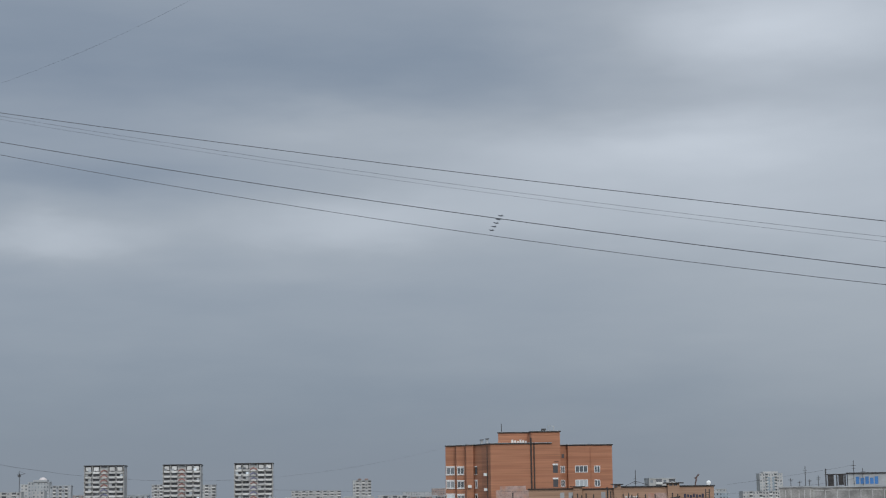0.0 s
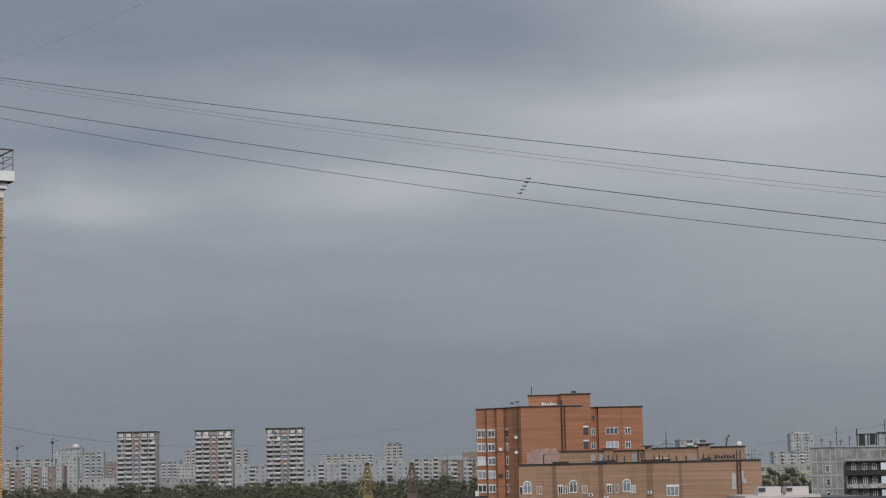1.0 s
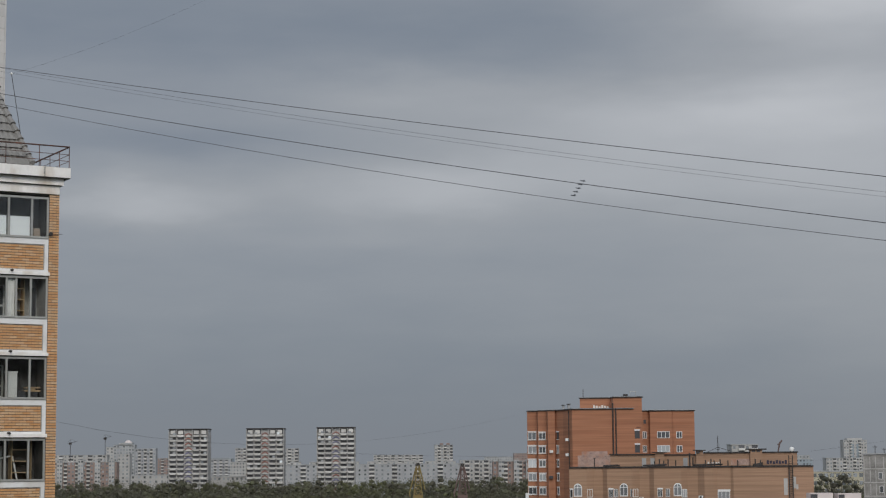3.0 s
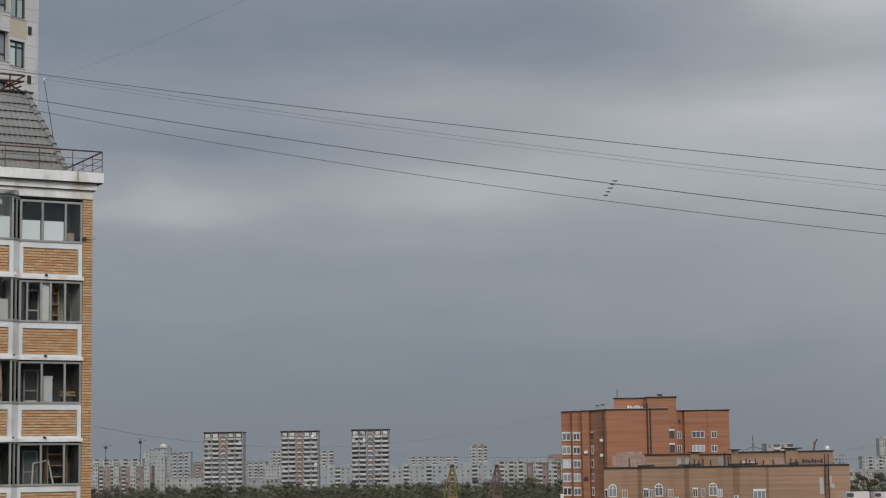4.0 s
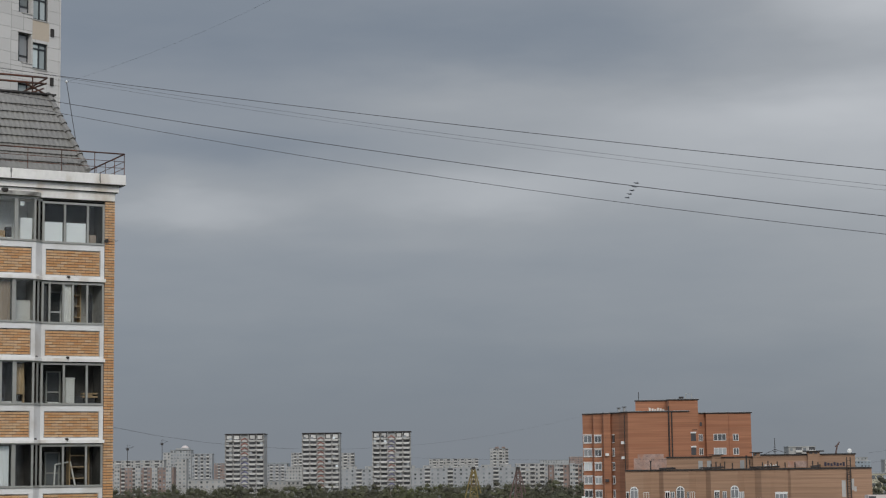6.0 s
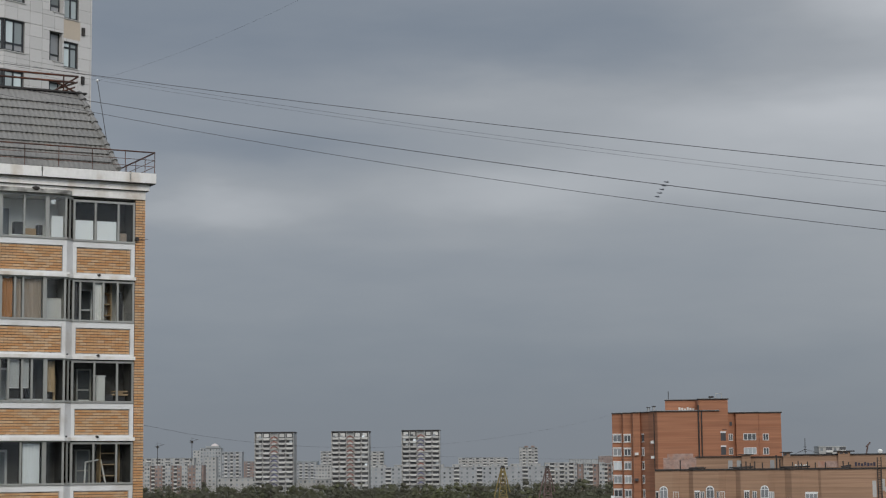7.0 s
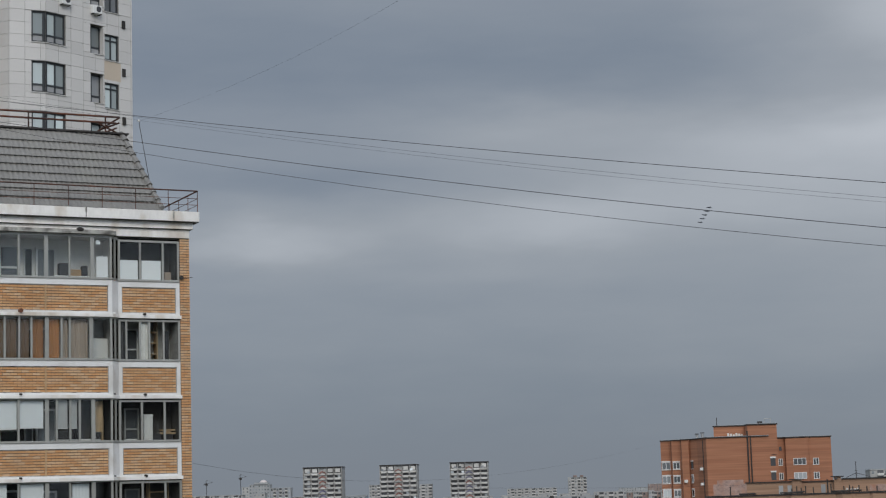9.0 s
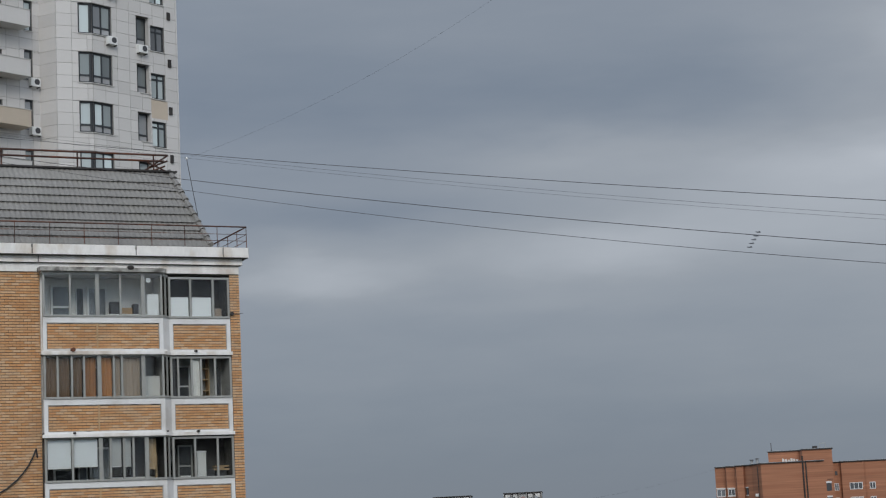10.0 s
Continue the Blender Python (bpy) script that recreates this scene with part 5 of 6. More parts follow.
# ---- far blocks ----
def slab(name, label, x0, x1, y, top, wall="panel_white", storey=2.8, bay=3.2, win=(1.25, 1.3), balconies=0, depth=13, style="window", group="distant blocks", low=6.0, bottom=0.0, glass="glass_hazed", stripes=None):
    """A distant block: wall, roof and its windows and balconies, floor by floor."""
    ob = thing(name, label, "apartment block", 0, 0, 0, group=group)
    boxes("wall", [(x0, x1, y, y + depth, bottom, top)], M[wall], ob)
    boxes("roof", [(x0 - 0.2, x1 + 0.2, y - 0.2, y + depth + 0.2, top, top + 0.5)], M["panel_mid"], ob)
    floors = max(1, int((top - low) / storey))
    n = max(1, int((x1 - x0) / (bay * 0.82)))
    step = (x1 - x0) / n
    w_key = ("far_window", round(min(win[0], step * 0.7), 2), win[1], glass)
    if w_key not in MESHES:
        tmp = boxes("window", [(0, w_key[1], -0.02, 0.05, 0, win[1])], M[glass])
        MESHES[w_key] = tmp.data
        bpy.data.objects.remove(tmp)
    wm = MESHES[w_key]
    if balconies:
        key = ("far_balcony", round(step, 2), wall)
        if key not in MESHES:
            tmp = boxes("balcony", [(0.1, step - 0.1, -1.0, -0.02, 0, 1.05)], M["balcony_white"], None)
            MESHES[key] = tmp.data
            bpy.data.objects.remove(tmp)
        gap_key = ("far_gap", round(step, 2))
        if gap_key not in MESHES:
            # thin dark sheet painted as the shade above the balcony front
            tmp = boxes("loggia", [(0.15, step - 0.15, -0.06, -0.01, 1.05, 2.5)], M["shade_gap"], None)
            MESHES[gap_key] = tmp.data
            bpy.data.objects.remove(tmp)
    for f in range(floors):
        z = top - storey * (f + 1) + 0.3
        for i in range(n):
            x = x0 + step * i
            if balconies and i % balconies == balconies - 1:
                b = share("balcony", MESHES[key], ob, x, y, z)
                share("loggia", MESHES[gap_key], b)
            elif style == "window":
                share("window", wm, ob, x + step * 0.2, y - 0.02, z + 0.75)
            else:
                pass
    if stripes:
        for i in range(n):
            if i % 2:
                boxes("strip", [(x0 + step * i + step * 0.3, x0 + step * i + step * 0.7, y - 0.05, y - 0.002, low, top - 1)], M[stripes], ob)
    return ob


def point_tower(x0, x1, y, top, tint):
    """A sixteen-storey panel tower: four bays of balconies and a coloured middle bay."""
    ob = thing("panel_tower", "pale panel tower with balconies and a " + {"a": "red and blue", "b": "brick red", "c": "blue and orange"}[tint] + " middle bay", "apartment tower", x0, y, 0, group="three panel towers")
    w = x1 - x0
    boxes("wall", [(0, w, 0, 18, 0, top - 2.2)], M["panel_white"], ob)
    boxes("roof_parapet", [(0, w, 0.3, 18, top - 2.2, top - 0.5)], M["panel_mid"], ob)
    boxes("roof_edge", [(-0.3, w + 0.3, -0.9, 18.2, top - 0.5, top)], M["tar"], ob)
    bays = [(0.02, 0.19), (0.215, 0.385), (0.415, 0.585), (0.615, 0.785), (0.81, 0.98)]
    for a in (0.0, 0.2, 0.4, 0.6, 0.8, 0.995):
        boxes("pier", [(a * w - 0.14, a * w + 0.14, -1.1, -0.01, 0, top - 0.52)], M["panel_white"], ob)
    for j, (a, b) in enumerate(bays):
        wide = (b - a) * w
        mesh_key = ("tower_balcony", round(wide, 2))
        if mesh_key not in MESHES:
            # a balcony front with slanting lower corners
            bm = bmesh.new()
            outline = [(0.0, 1.28), (0.0, 0.75), (wide * 0.13, 0.12), (wide * 0.87, 0.12), (wide, 0.75), (wide, 1.28)]
            near = [bm.verts.new((px, -1.25, pz)) for px, pz in outline]
            far = [bm.verts.new((px, -0.85, pz)) for px, pz in outline]
            bm.faces.new(near)
            bm.faces.new(far[::-1])
            for i in range(6):
                bm.faces.new((near[i], far[i], far[(i + 1) % 6], near[(i + 1) % 6]))
            box(bm, 0.0, wide, -0.84, -0.05, 0.02, 0.16)
            tmp = part("balcony", bm, M["balcony_white"])
            MESHES[mesh_key] = tmp.data
            bpy.data.objects.remove(tmp)
            # dark sheet on the wall in place of the recess's own shade
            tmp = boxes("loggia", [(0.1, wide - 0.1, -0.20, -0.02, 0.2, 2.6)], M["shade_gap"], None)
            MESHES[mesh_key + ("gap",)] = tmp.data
            bpy.data.objects.remove(tmp)
        for f in range(17):
            z = top - 4.9 - 2.72 * f
            if z < 0:
                continue
            bal = share("balcony", MESHES[mesh_key], ob, a * w, 0.35 if j == 2 else 0.0, z)
            share("loggia", MESHES[mesh_key + ("gap",)], bal)
            if j == 2:
                # slanting coloured panels that make a zigzag up the middle bay
                mid = (a + b) / 2 * w
                tone = M["balcony_red" if tint == "b" or (tint == "a" and f < 4) or (tint == "c" and f % 3 == 0) else "balcony_blue"]
                for side in (-1, 1):
                    bm = bmesh.new()
                    tip = [(mid, z + 2.55), (mid + side * wide * 0.52, z + 1.35), (mid + side * wide * 0.52, z + 0.65), (mid, z + 1.85)]
                    near = [bm.verts.new((px, -1.35, pz)) for px, pz in tip[::side]]
                    far = [bm.verts.new((px, -0.95, pz)) for px, pz in tip[::side]]
                    bm.faces.new(near[::-1])
                    bm.faces.new(far)
                    for i in range(4):
                        bm.faces.new((near[i], near[(i + 1) % 4], far[(i + 1) % 4], far[i]))
                    part("zigzag_panel", bm, tone, ob)
            elif random.random() < 0.4:
                x = a * w + wide * random.choice((0.05, 0.5))
                boxes("glazing", [(x, x + wide * 0.42, -1.1, -0.9, z + 1.3, z + 2.5)], M[random.choice(("panel_cool", "glass_bright", "glass_mid", "panel_mid"))], ob)
        if j != 2:
            boxes("attic_panel", [(a * w + 0.5, b * w - 0.5, -1.0, -0.3, top - 3.2, top - 1.1)], M["balcony_white"], ob)
            # dark backing sheet gives the attic panels a painted shade
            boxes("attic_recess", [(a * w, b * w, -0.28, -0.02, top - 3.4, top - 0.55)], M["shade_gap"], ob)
    return ob


point_tower(-132.0, -109.4, 1090, 46.9, "a")
point_tower(-87.2, -65.6, 1090, 46.9, "b")
point_tower(-46.3, -24.3, 1090, 47.2, "c")

slab("panel_block", "pale long panel block beyond the wood", -272.7, -230.7, 1500, 34.6, "panel_white", bay=4.5, balconies=2, low=14)
slab("panel_block", "dusty pink panel block with white stair bays", -243.8, -200.7, 1350, 28.6, "panel_pink", bay=3.2, balconies=3, low=8)
for x in (-243.0, -228.0, -216.0, -206.0):
    stair = slab("stair_bay", "white projecting stair bay of the pink block", x, x + 4.0, 1347.5, 30.2, "panel_white", bay=2.0, depth=2.4, low=8, group="stair bays")
    stair["category"] = "stair bay"
dome = slab("domed_tower", "grey office tower with a white domed roof", -240.5, -222.8, 1600, 43.5, "panel_mid", bay=3.0, low=14)
bm = bmesh.new()
bmesh.ops.create_uvsphere(bm, u_segments=16, v_segments=8, radius=3.4, matrix=Matrix.Translation((-229, 1606, 45)) @ Matrix.Diagonal((1, 1, 0.85, 1)))
part("dome", bm, M["pipe_white"], dome, "white dome")
boxes("crown", [(-236, -224.5, 1599, 1611, 44.0, 45.6)], M["panel_mid"], dome)
slab("panel_block", "narrow white panel tower", -214.8, -205.7, 1450, 34.9, "panel_white", bay=3.0, low=10)
slab("panel_block", "small white panel tower behind", -254.4, -247.5, 1650, 42.2, "panel_white", bay=3.4, low=14)
slab("panel_block", "white ribbed panel tower", -208.4, -192.2, 1500, 39.2, "panel_cool", bay=2.7, balconies=2, low=10)
slab("panel_block", "brownish panel block far off", -230.5, -215.0, 1800, 33.0, "panel_pink", bay=3.0, balconies=3, low=12)
slab("low_block", "low pale industrial building at the wood's edge", -169.3, -143.5, 1200, 19.6, "panel_white", bay=4.0, low=12)
slab("panel_block", "grey-blue office block far off", -190.0, -166.0, 1900, 33.0, "panel_blue", bay=3.5, low=12)
slab("panel_block", "pale panel tower between the three towers", -146.1, -136.4, 1700, 41.0, "panel_white", bay=2.5, balconies=2, low=12)
slab("panel_block", "pale panel block between the towers", -141.7, -124.0, 1600, 28.3, "panel_white", bay=3.0, low=12)
slab("panel_block", "white panel block between the towers", -168.0, -150.0, 1700, 31.0, "panel_cool", bay=3.0, balconies=2, low=12)
slab("low_block", "low pale rendered building with a row of windows", -114.9, -88.0, 1150, 18.6, "panel_white", bay=3.2, low=14)
slab("panel_block", "white panel tower far off", -101.8, -89.0, 1700, 40.3, "panel_white", bay=3.2, balconies=2, low=12)
slab("panel_block", "long cool-white panel block with dark balconies", -78.6, 43.8, 1300, 25.4, "panel_cool", bay=4.7, balconies=4, low=8)
for i in range(9):
    x = -74 + 13.4 * i
    slab("attic_storey", "pale attic storey on the long block", x, x + 7.5, 1301, 27.2, "panel_white", bay=3.7, depth=8, low=25.6, bottom=25.4, group="attic storeys")["category"] = "attic storey"
slab("panel_block", "long white panel block far off", -23.5, 26.2, 1900, 34.8, "panel_white", bay=4.2, balconies=2, low=20)
crowned = slab("panel_block", "white panel tower with a dark crown", 34.3, 50.7, 1700, 42.5, "panel_white", bay=3.3, balconies=2, low=20)
boxes("crown", [(39, 42, 1699, 1708, 43.0, 44.4)], M["panel_pink"], crowned)
boxes("crown", [(45, 48, 1699, 1708, 43.0, 44.4)], M["panel_pink"], crowned)
slab("panel_block", "pale panel block with an arched roof gable", 42.1, 64.3, 1250, 27.6, "panel_white", bay=3.7, balconies=2, low=8)
slab("panel_block", "brown and white striped panel block", 62.5, 88.0, 1220, 26.7, "panel_pink", bay=3.6, balconies=3, low=8)
for x in (66.0, 76.0, 84.0):
    slab("stair_bay", "white projecting stair bay of the striped block", x, x + 3.4, 1217.5, 27.4, "panel_white", bay=1.7, depth=2.4, low=8, group="stair bays")["category"] = "stair bay"
slab("panel_block", "brown panel tower far off", 156.0, 177.0, 2500, 39.0, "panel_pink", bay=4.0, low=26)
slab("panel_block", "grey panel block near the horizon", 140.0, 190.0, 3000, 36.5, "panel_mid", bay=5.0, low=26)
# beyond the roofs
t_o = slab("panel_tower", "white tower with two dark window stripes", 407.2, 428.5, 1700, 44.0, "panel_white", bay=3.0, balconies=3, low=10)
boxes("crown", [(411, 425, 1702, 1712, 44.5, 46.0)], M["panel_white"], t_o)
boxes("strip", [(414.0, 416.6, 1699.9, 1699.99, 12, 41), (419.0, 421.6, 1699.9, 1699.99, 12, 41)], M["panel_blue"], t_o, "dark glazed stripe")
slab("panel_block", "white panel block beyond the roofs", 345.0, 372.0, 1500, 27.5, "panel_white", bay=3.2, balconies=3, low=8)
slab("panel_block", "grey-blue panel block beyond the roofs", 320.0, 345.0, 1550, 27.0, "panel_blue", bay=3.2, low=8)
slab("panel_block", "dark low block beyond the roofs", 385.0, 420.0, 1900, 31.0, "panel_mid", bay=4.0, low=12)
slab("school_building", "long pale yellow rendered building with white windows", 170.0, 215.0, 800, 20.6, "panel_yellow", storey=3.3, bay=3.0, win=(1.6, 1.6), low=8)
slab("panel_block", "pale stepped panel block behind the roofs", 161.3, 174.1, 900, 33.2, "panel_white", bay=3.2, balconies=2, low=20)
flat = thing("low_annex", "low building with a pale flat roof and black vents", "annex", 0, 0, 0)
boxes("wall", [(70, 92, 328, 345, 0, 17.5)], M["roof_felt"], flat)
boxes("roof_sheet", [(70, 83.5, 327.9, 345.2, 17.5, 18.0)], M["pipe_white"], flat, "pinkish sheet-metal roof")
boxes("roof_house", [(72.8, 76.9, 330, 333, 18.0, 19.5)], M["pipe_white"], flat)
boxes("roof_house", [(77.8, 81.9, 330, 333, 18.0, 19.4)], M["pipe_white"], flat)
boxes("vent", [(72.9, 74.1, 329.8, 329.99, 18.6, 19.3)], M["shade_gap"], flat)
boxes("vent", [(77.9, 78.9, 329.8, 329.99, 18.6, 19.2)], M["shade_gap"], flat)
lodge = thing("beige_annex", "low beige rendered annex beside the brick block", "annex", 0, 0, 0)
boxes("wall", [(23.2, 27.5, 368, 374, 0, 18.1)], M["panel_tan"], lodge)
boxes("roof_edge", [(23.0, 27.6, 367.8, 374.2, 18.1, 18.35)], M["tar"], lodge)
boxes("roof_box", [(25.3, 25.9, 369, 370, 18.35, 19.3)], M["plastic_white"], lodge, "white equipment housing")
share("window", window_mesh(1.1, 1.2, 1), lodge, 24.2, 367.97, 15.9)
garage = thing("brick_annex", "low brown brick annex with a tarred roof edge", "annex", 0, 0, 0)
boxes("wall", [(71.5, 110, 300, 318, 0, 17.4)], M["ochre_brick"], garage)
boxes("roof_edge", [(71.3, 110.2, 299.8, 318.2, 17.4, 17.7)], M["tar"], garage)


def turn_about(obs, x, y, degrees):
    """Turns things in plan about an upright axis."""
    m = Matrix.Translation((x, y, 0)) @ pose(0, 0, 0, 0, 0, degrees) @ Matrix.Translation((-x, -y, 0))
    for o in obs:
        o.matrix_basis = m @ o.matrix_basis


tops = [o for o in scene.objects if o.parent is None and o.type == "EMPTY"]
turn_about([o for o in tops if o == grey or (o.location.x > 94 and 375 < o.location.y < 400)], 94.9, GP_Y, -14)
turn_about([o for o in tops if o == ochre or (30 < o.location.x < 78 and 340 < o.location.y < 362)], 54.0, LB_Y, -9)
# ---- end of far blocks ----


# ---- trees ----
def crown_mesh(name, spots, clumps, mats):
    """Many leaf clumps and trunks joined: spots are (x, y, height, width)."""
    vs, fs, ids = [], [], []
    rnd = random.Random(5)
    for x, y, h, w in spots:
        lobes = [(rnd.uniform(-0.32, 0.32) * w, rnd.uniform(-0.3, 0.3) * w, h * rnd.uniform(0.3, 0.9), rnd.uniform(0.13, 0.25) * w) for _ in range(rnd.randint(11, 15))]
        for lx, ly, lz, lr in lobes:
            n = len(vs)
            ring = [(0, 0, 1)] + [(math.cos(a * 1.0472 + k), math.sin(a * 1.0472 + k), zz) for k, zz in ((0, 0.45), (0.5, -0.4)) for a in range(6)] + [(0, 0, -1)]
            for px, py, pz in ring:
                q = rnd.uniform(0.25, 0.5) * lr
                vs.append((x + lx + px * q, y + ly + py * q, min(lz + pz * q, h * 0.97)))
            for a in range(6):
                b = (a + 1) % 6
                fs += [(n, n + 1 + a, n + 1 + b), (n + 1 + a, n + 7 + a, n + 1 + b), (n + 1 + b, n + 7 + a, n + 7 + b), (n + 13, n + 7 + b, n + 7 + a)]
            ids += [0] * 24
        for _ in range(clumps):
            lx, ly, lz, lr = rnd.choice(lobes)
            d = Vector((rnd.gauss(0, 1), rnd.gauss(0, 1), rnd.gauss(0, 1))).normalized() * lr * rnd.uniform(0.4, 1.35)
            c = Vector((x + lx, y + ly, min(lz + d.z * 0.9, h))) + Vector((d.x, d.y, 0))
            s = rnd.uniform(0.13, 0.30)
            u = Vector((rnd.gauss(0, 1), rnd.gauss(0, 1), rnd.gauss(0, 1))).normalized()
            v = u.cross(Vector((rnd.gauss(0, 1), rnd.gauss(0, 1), rnd.gauss(0, 1)))).normalized()
            n = len(vs)
            vs += [tuple(c + u * s), tuple(c + v * s * 0.7), tuple(c - u * s), tuple(c - v * s * 0.7)]
            fs.append((n, n + 1, n + 2, n + 3))
            ids.append(0)
        n = len(vs)
        r = 0.16 + 0.012 * h
        vs += [(x - r, y - r, 0), (x + r, y - r, 0), (x, y + r, 0), (x, y, h * 0.85)]
        fs += [(n, n + 1, n + 3), (n + 1, n + 2, n + 3), (n + 2, n, n + 3)]
        ids += [1, 1, 1]
        for lx, ly, lz, lr in lobes:
            n = len(vs)
            vs += [(x - r * 0.5, y, lz * 0.55), (x + r * 0.5, y, lz * 0.55), (x + lx, y + ly, lz)]
            fs.append((n, n + 1, n + 2))
            ids.append(1)
    me = bpy.data.meshes.new(name)
    me.from_pydata(vs, [], fs)
    for m in mats:
        me.materials.append(m)
    me.polygons.foreach_set("material_index", ids)
    return new(name, me)


rnd = random.Random(11)
spots = []
for row_y, h, step in ((1078, 17.5, 5.5), (1050, 16.5, 6), (1000, 15.5, 6.5), (940, 14.5, 6.5), (880, 13.5, 6.5), (810, 12.5, 6.5), (730, 11.5, 6.5), (650, 10.5, 6.5)):
    x = -0.24 * row_y
    while x < 0.11 * row_y:
        hh = h * rnd.uniform(0.84, 1.08) * (1 + 0.08 * math.sin(x * 0.05 + row_y))
        spots.append((x, row_y + rnd.uniform(-16, 16), hh, hh * rnd.uniform(0.7, 1.0)))
        x += step * rnd.uniform(0.6, 1.3)
tagged(crown_mesh("riverside_wood", spots, 1100, [M["leaves"], M["bark"]]), "wide belt of trees in fresh dull green leaf", "woods", kind="stuff")
spots = []
for row_y, h in ((720, 19.5), (660, 18.0), (600, 16.0)):
    x = 0.19 * row_y
    while x < 0.31 * row_y:
        hh = h * rnd.uniform(0.75, 1.15)
        spots.append((x, row_y + rnd.uniform(-14, 14), hh, hh * rnd.uniform(0.65, 0.9)))
        x += 6 * rnd.uniform(0.6, 1.3)
tagged(crown_mesh("courtyard_trees", spots, 1000, [M["leaves"], M["bark"]]), "cluster of green trees between the blocks", "woods", kind="stuff")


# ---- cranes ----
def portal_crane(x, y, top, mat, label):
    ob = thing("portal_crane", label, "harbour crane", x, y, 0, group="harbour cranes")
    s = 1.6
    for sx in (-1, 1):
        for sy in (-1, 1):
            rods("leg", [((3.0 * sx, 3.0 * sy, 0), (s * sx, s * sy, top * 0.5)), ((s * sx, s * sy, top * 0.5), (0.35 * sx, 0.35 * sy, top - 1.5))], 0.22, mat, ob)
    lattice = []
    for i in range(9):
        z0, z1 = top * (0.12 + 0.09 * i), top * (0.12 + 0.09 * (i + 1))
        w0, w1 = 3.0 - 2.6 * (0.12 + 0.09 * i), 3.0 - 2.6 * (0.12 + 0.09 * (i + 1))
        for sy in (-1, 1):
            lattice += [((-w0, w0 * sy, z0), (w1, w1 * sy, z1)), ((w0, w0 * sy, z0), (-w1, w1 * sy, z1)), ((-w0, w0 * sy, z0), (w0, w0 * sy, z0))]
    rods("lattice", lattice, 0.14, mat, ob, sides=4)
    boxes("cab", [(-1.8, 1.8, -1.8, 1.8, top * 0.42, top * 0.53)], mat, ob)
    boxes("head", [(-0.7, 0.7, -0.5, 0.5, top - 1.9, top - 0.6)], M["dark_steel"], ob)
    rods("jib", [((-0.3, 0, top - 0.8), (-3.2, -1, top * 0.55)), ((-3.2, -1, top * 0.55), (-3.0, -1, top * 0.5)), ((0.4, 0, top - 0.9), (2.6, -1, top * 0.6))], 0.26, mat, ob)
    return ob


portal_crane(7.8, 700, 26.3, M["crane_yellow"], "faded yellow lattice harbour crane")
portal_crane(24.4, 700, 26.0, M["crane_brown"], "rust-brown lattice harbour crane")


def tower_crane(x, y, top, arm):
    ob = thing("tower_crane", "thin red-brown tower crane far off", "tower crane", x, y, 0, group="tower cranes")
    rods("mast", [((0, 0, 0), (0, 0, top))], 0.2, M["dark_steel"], ob)
    rods("jib", [((-arm * 0.4, 0, top - 1.5), (arm, 0, top + 0.6))], 0.14, M["dark_steel"], ob)
    rods("stay", [((0, 0, top + 2.0), (arm * 0.8, 0, top + 0.5)), ((0, 0, top + 2.0), (-arm * 0.4, 0, top - 1.4)), ((0, 0, top), (0, 0, top + 2.0))], 0.07, M["dark_steel"], ob)
    boxes("cab", [(-0.8, 0.8, -0.8, 0.8, top - 2.2, top - 0.4)], M["dark_steel"], ob)


tower_crane(-242.6, 1400, 44.0, 5.0)
tower_crane(-216.8, 1400, 47.5, 4.5)


# ---- overhead cables between the roofs ----
def cable_run(label, a, b, sights, radius, n=40):
    """A sagging cable in the upright plane through plan points a and b; its height comes from a quadratic through three (azimuth, elevation) sights."""
    (a0, e0), (a1, e1), (a2, e2) = sights
    ob = thing("overhead_cable", label, "cable", 0, 0, 0, group="overhead cables")
    pts = []
    for i in range(n + 1):
        f = i / n
        x, y = a[0] + (b[0] - a[0]) * f, a[1] + (b[1] - a[1]) * f
        az = math.degrees(math.atan2(x, y))
        el = (e0 * (az - a1) * (az - a2) / ((a0 - a1) * (a0 - a2)) + e1 * (az - a0) * (az - a2) / ((a1 - a0) * (a1 - a2)) + e2 * (az - a0) * (az - a1) / ((a2 - a0) * (a2 - a1)))
        pts.append(Vector((x, y, EYE + math.hypot(x, y) * math.tan(radians(el)))))
    cu = bpy.data.curves.new("cable", "CURVE")
    cu.dimensions, cu.bevel_depth, cu.bevel_resolution = "3D", radius, 1
    sp = cu.splines.new("POLY")
    sp.points.add(len(pts) - 1)
    for p, q in zip(sp.points, pts):
        p.co = (*q, 1)
    cu.materials.append(M["cable"])
    new("cable", cu).parent = ob
    return pts


ROOF_A, WING_B = (-25.5, 62.6), (32.0, 22.0)
cable_run("black overhead cable slung between the roofs", ROOF_A, WING_B, ((-11.77, 11.91), (4.04, 10.05), (17.38, 8.10)), 0.0077)
cable_run("black overhead cable slung between the roofs", ROOF_A, WING_B, ((-11.62, 11.10), (4.02, 8.81), (17.32, 6.70)), 0.0086)
cable_run("black overhead cable slung between the roofs", ROOF_A, WING_B, ((-11.63, 10.77), (4.01, 8.26), (17.29, 6.20)), 0.0065)
cable_run("thin grey overhead wire", ROOF_A, WING_B, ((-10.57, 11.72), (1.66, 10.02), (14.01, 8.16)), 0.0034)
cable_run("thin grey overhead wire", ROOF_A, WING_B, ((-10.57, 11.62), (1.66, 9.90), (14.01, 8.02)), 0.0028)
cable_run("thin far wire sagging towards the brick block", (-12.75, 67.0), (26.6, 379.0), ((-10.14, 1.34), (-4.57, 0.66), (3.96, 1.55)), 0.005)
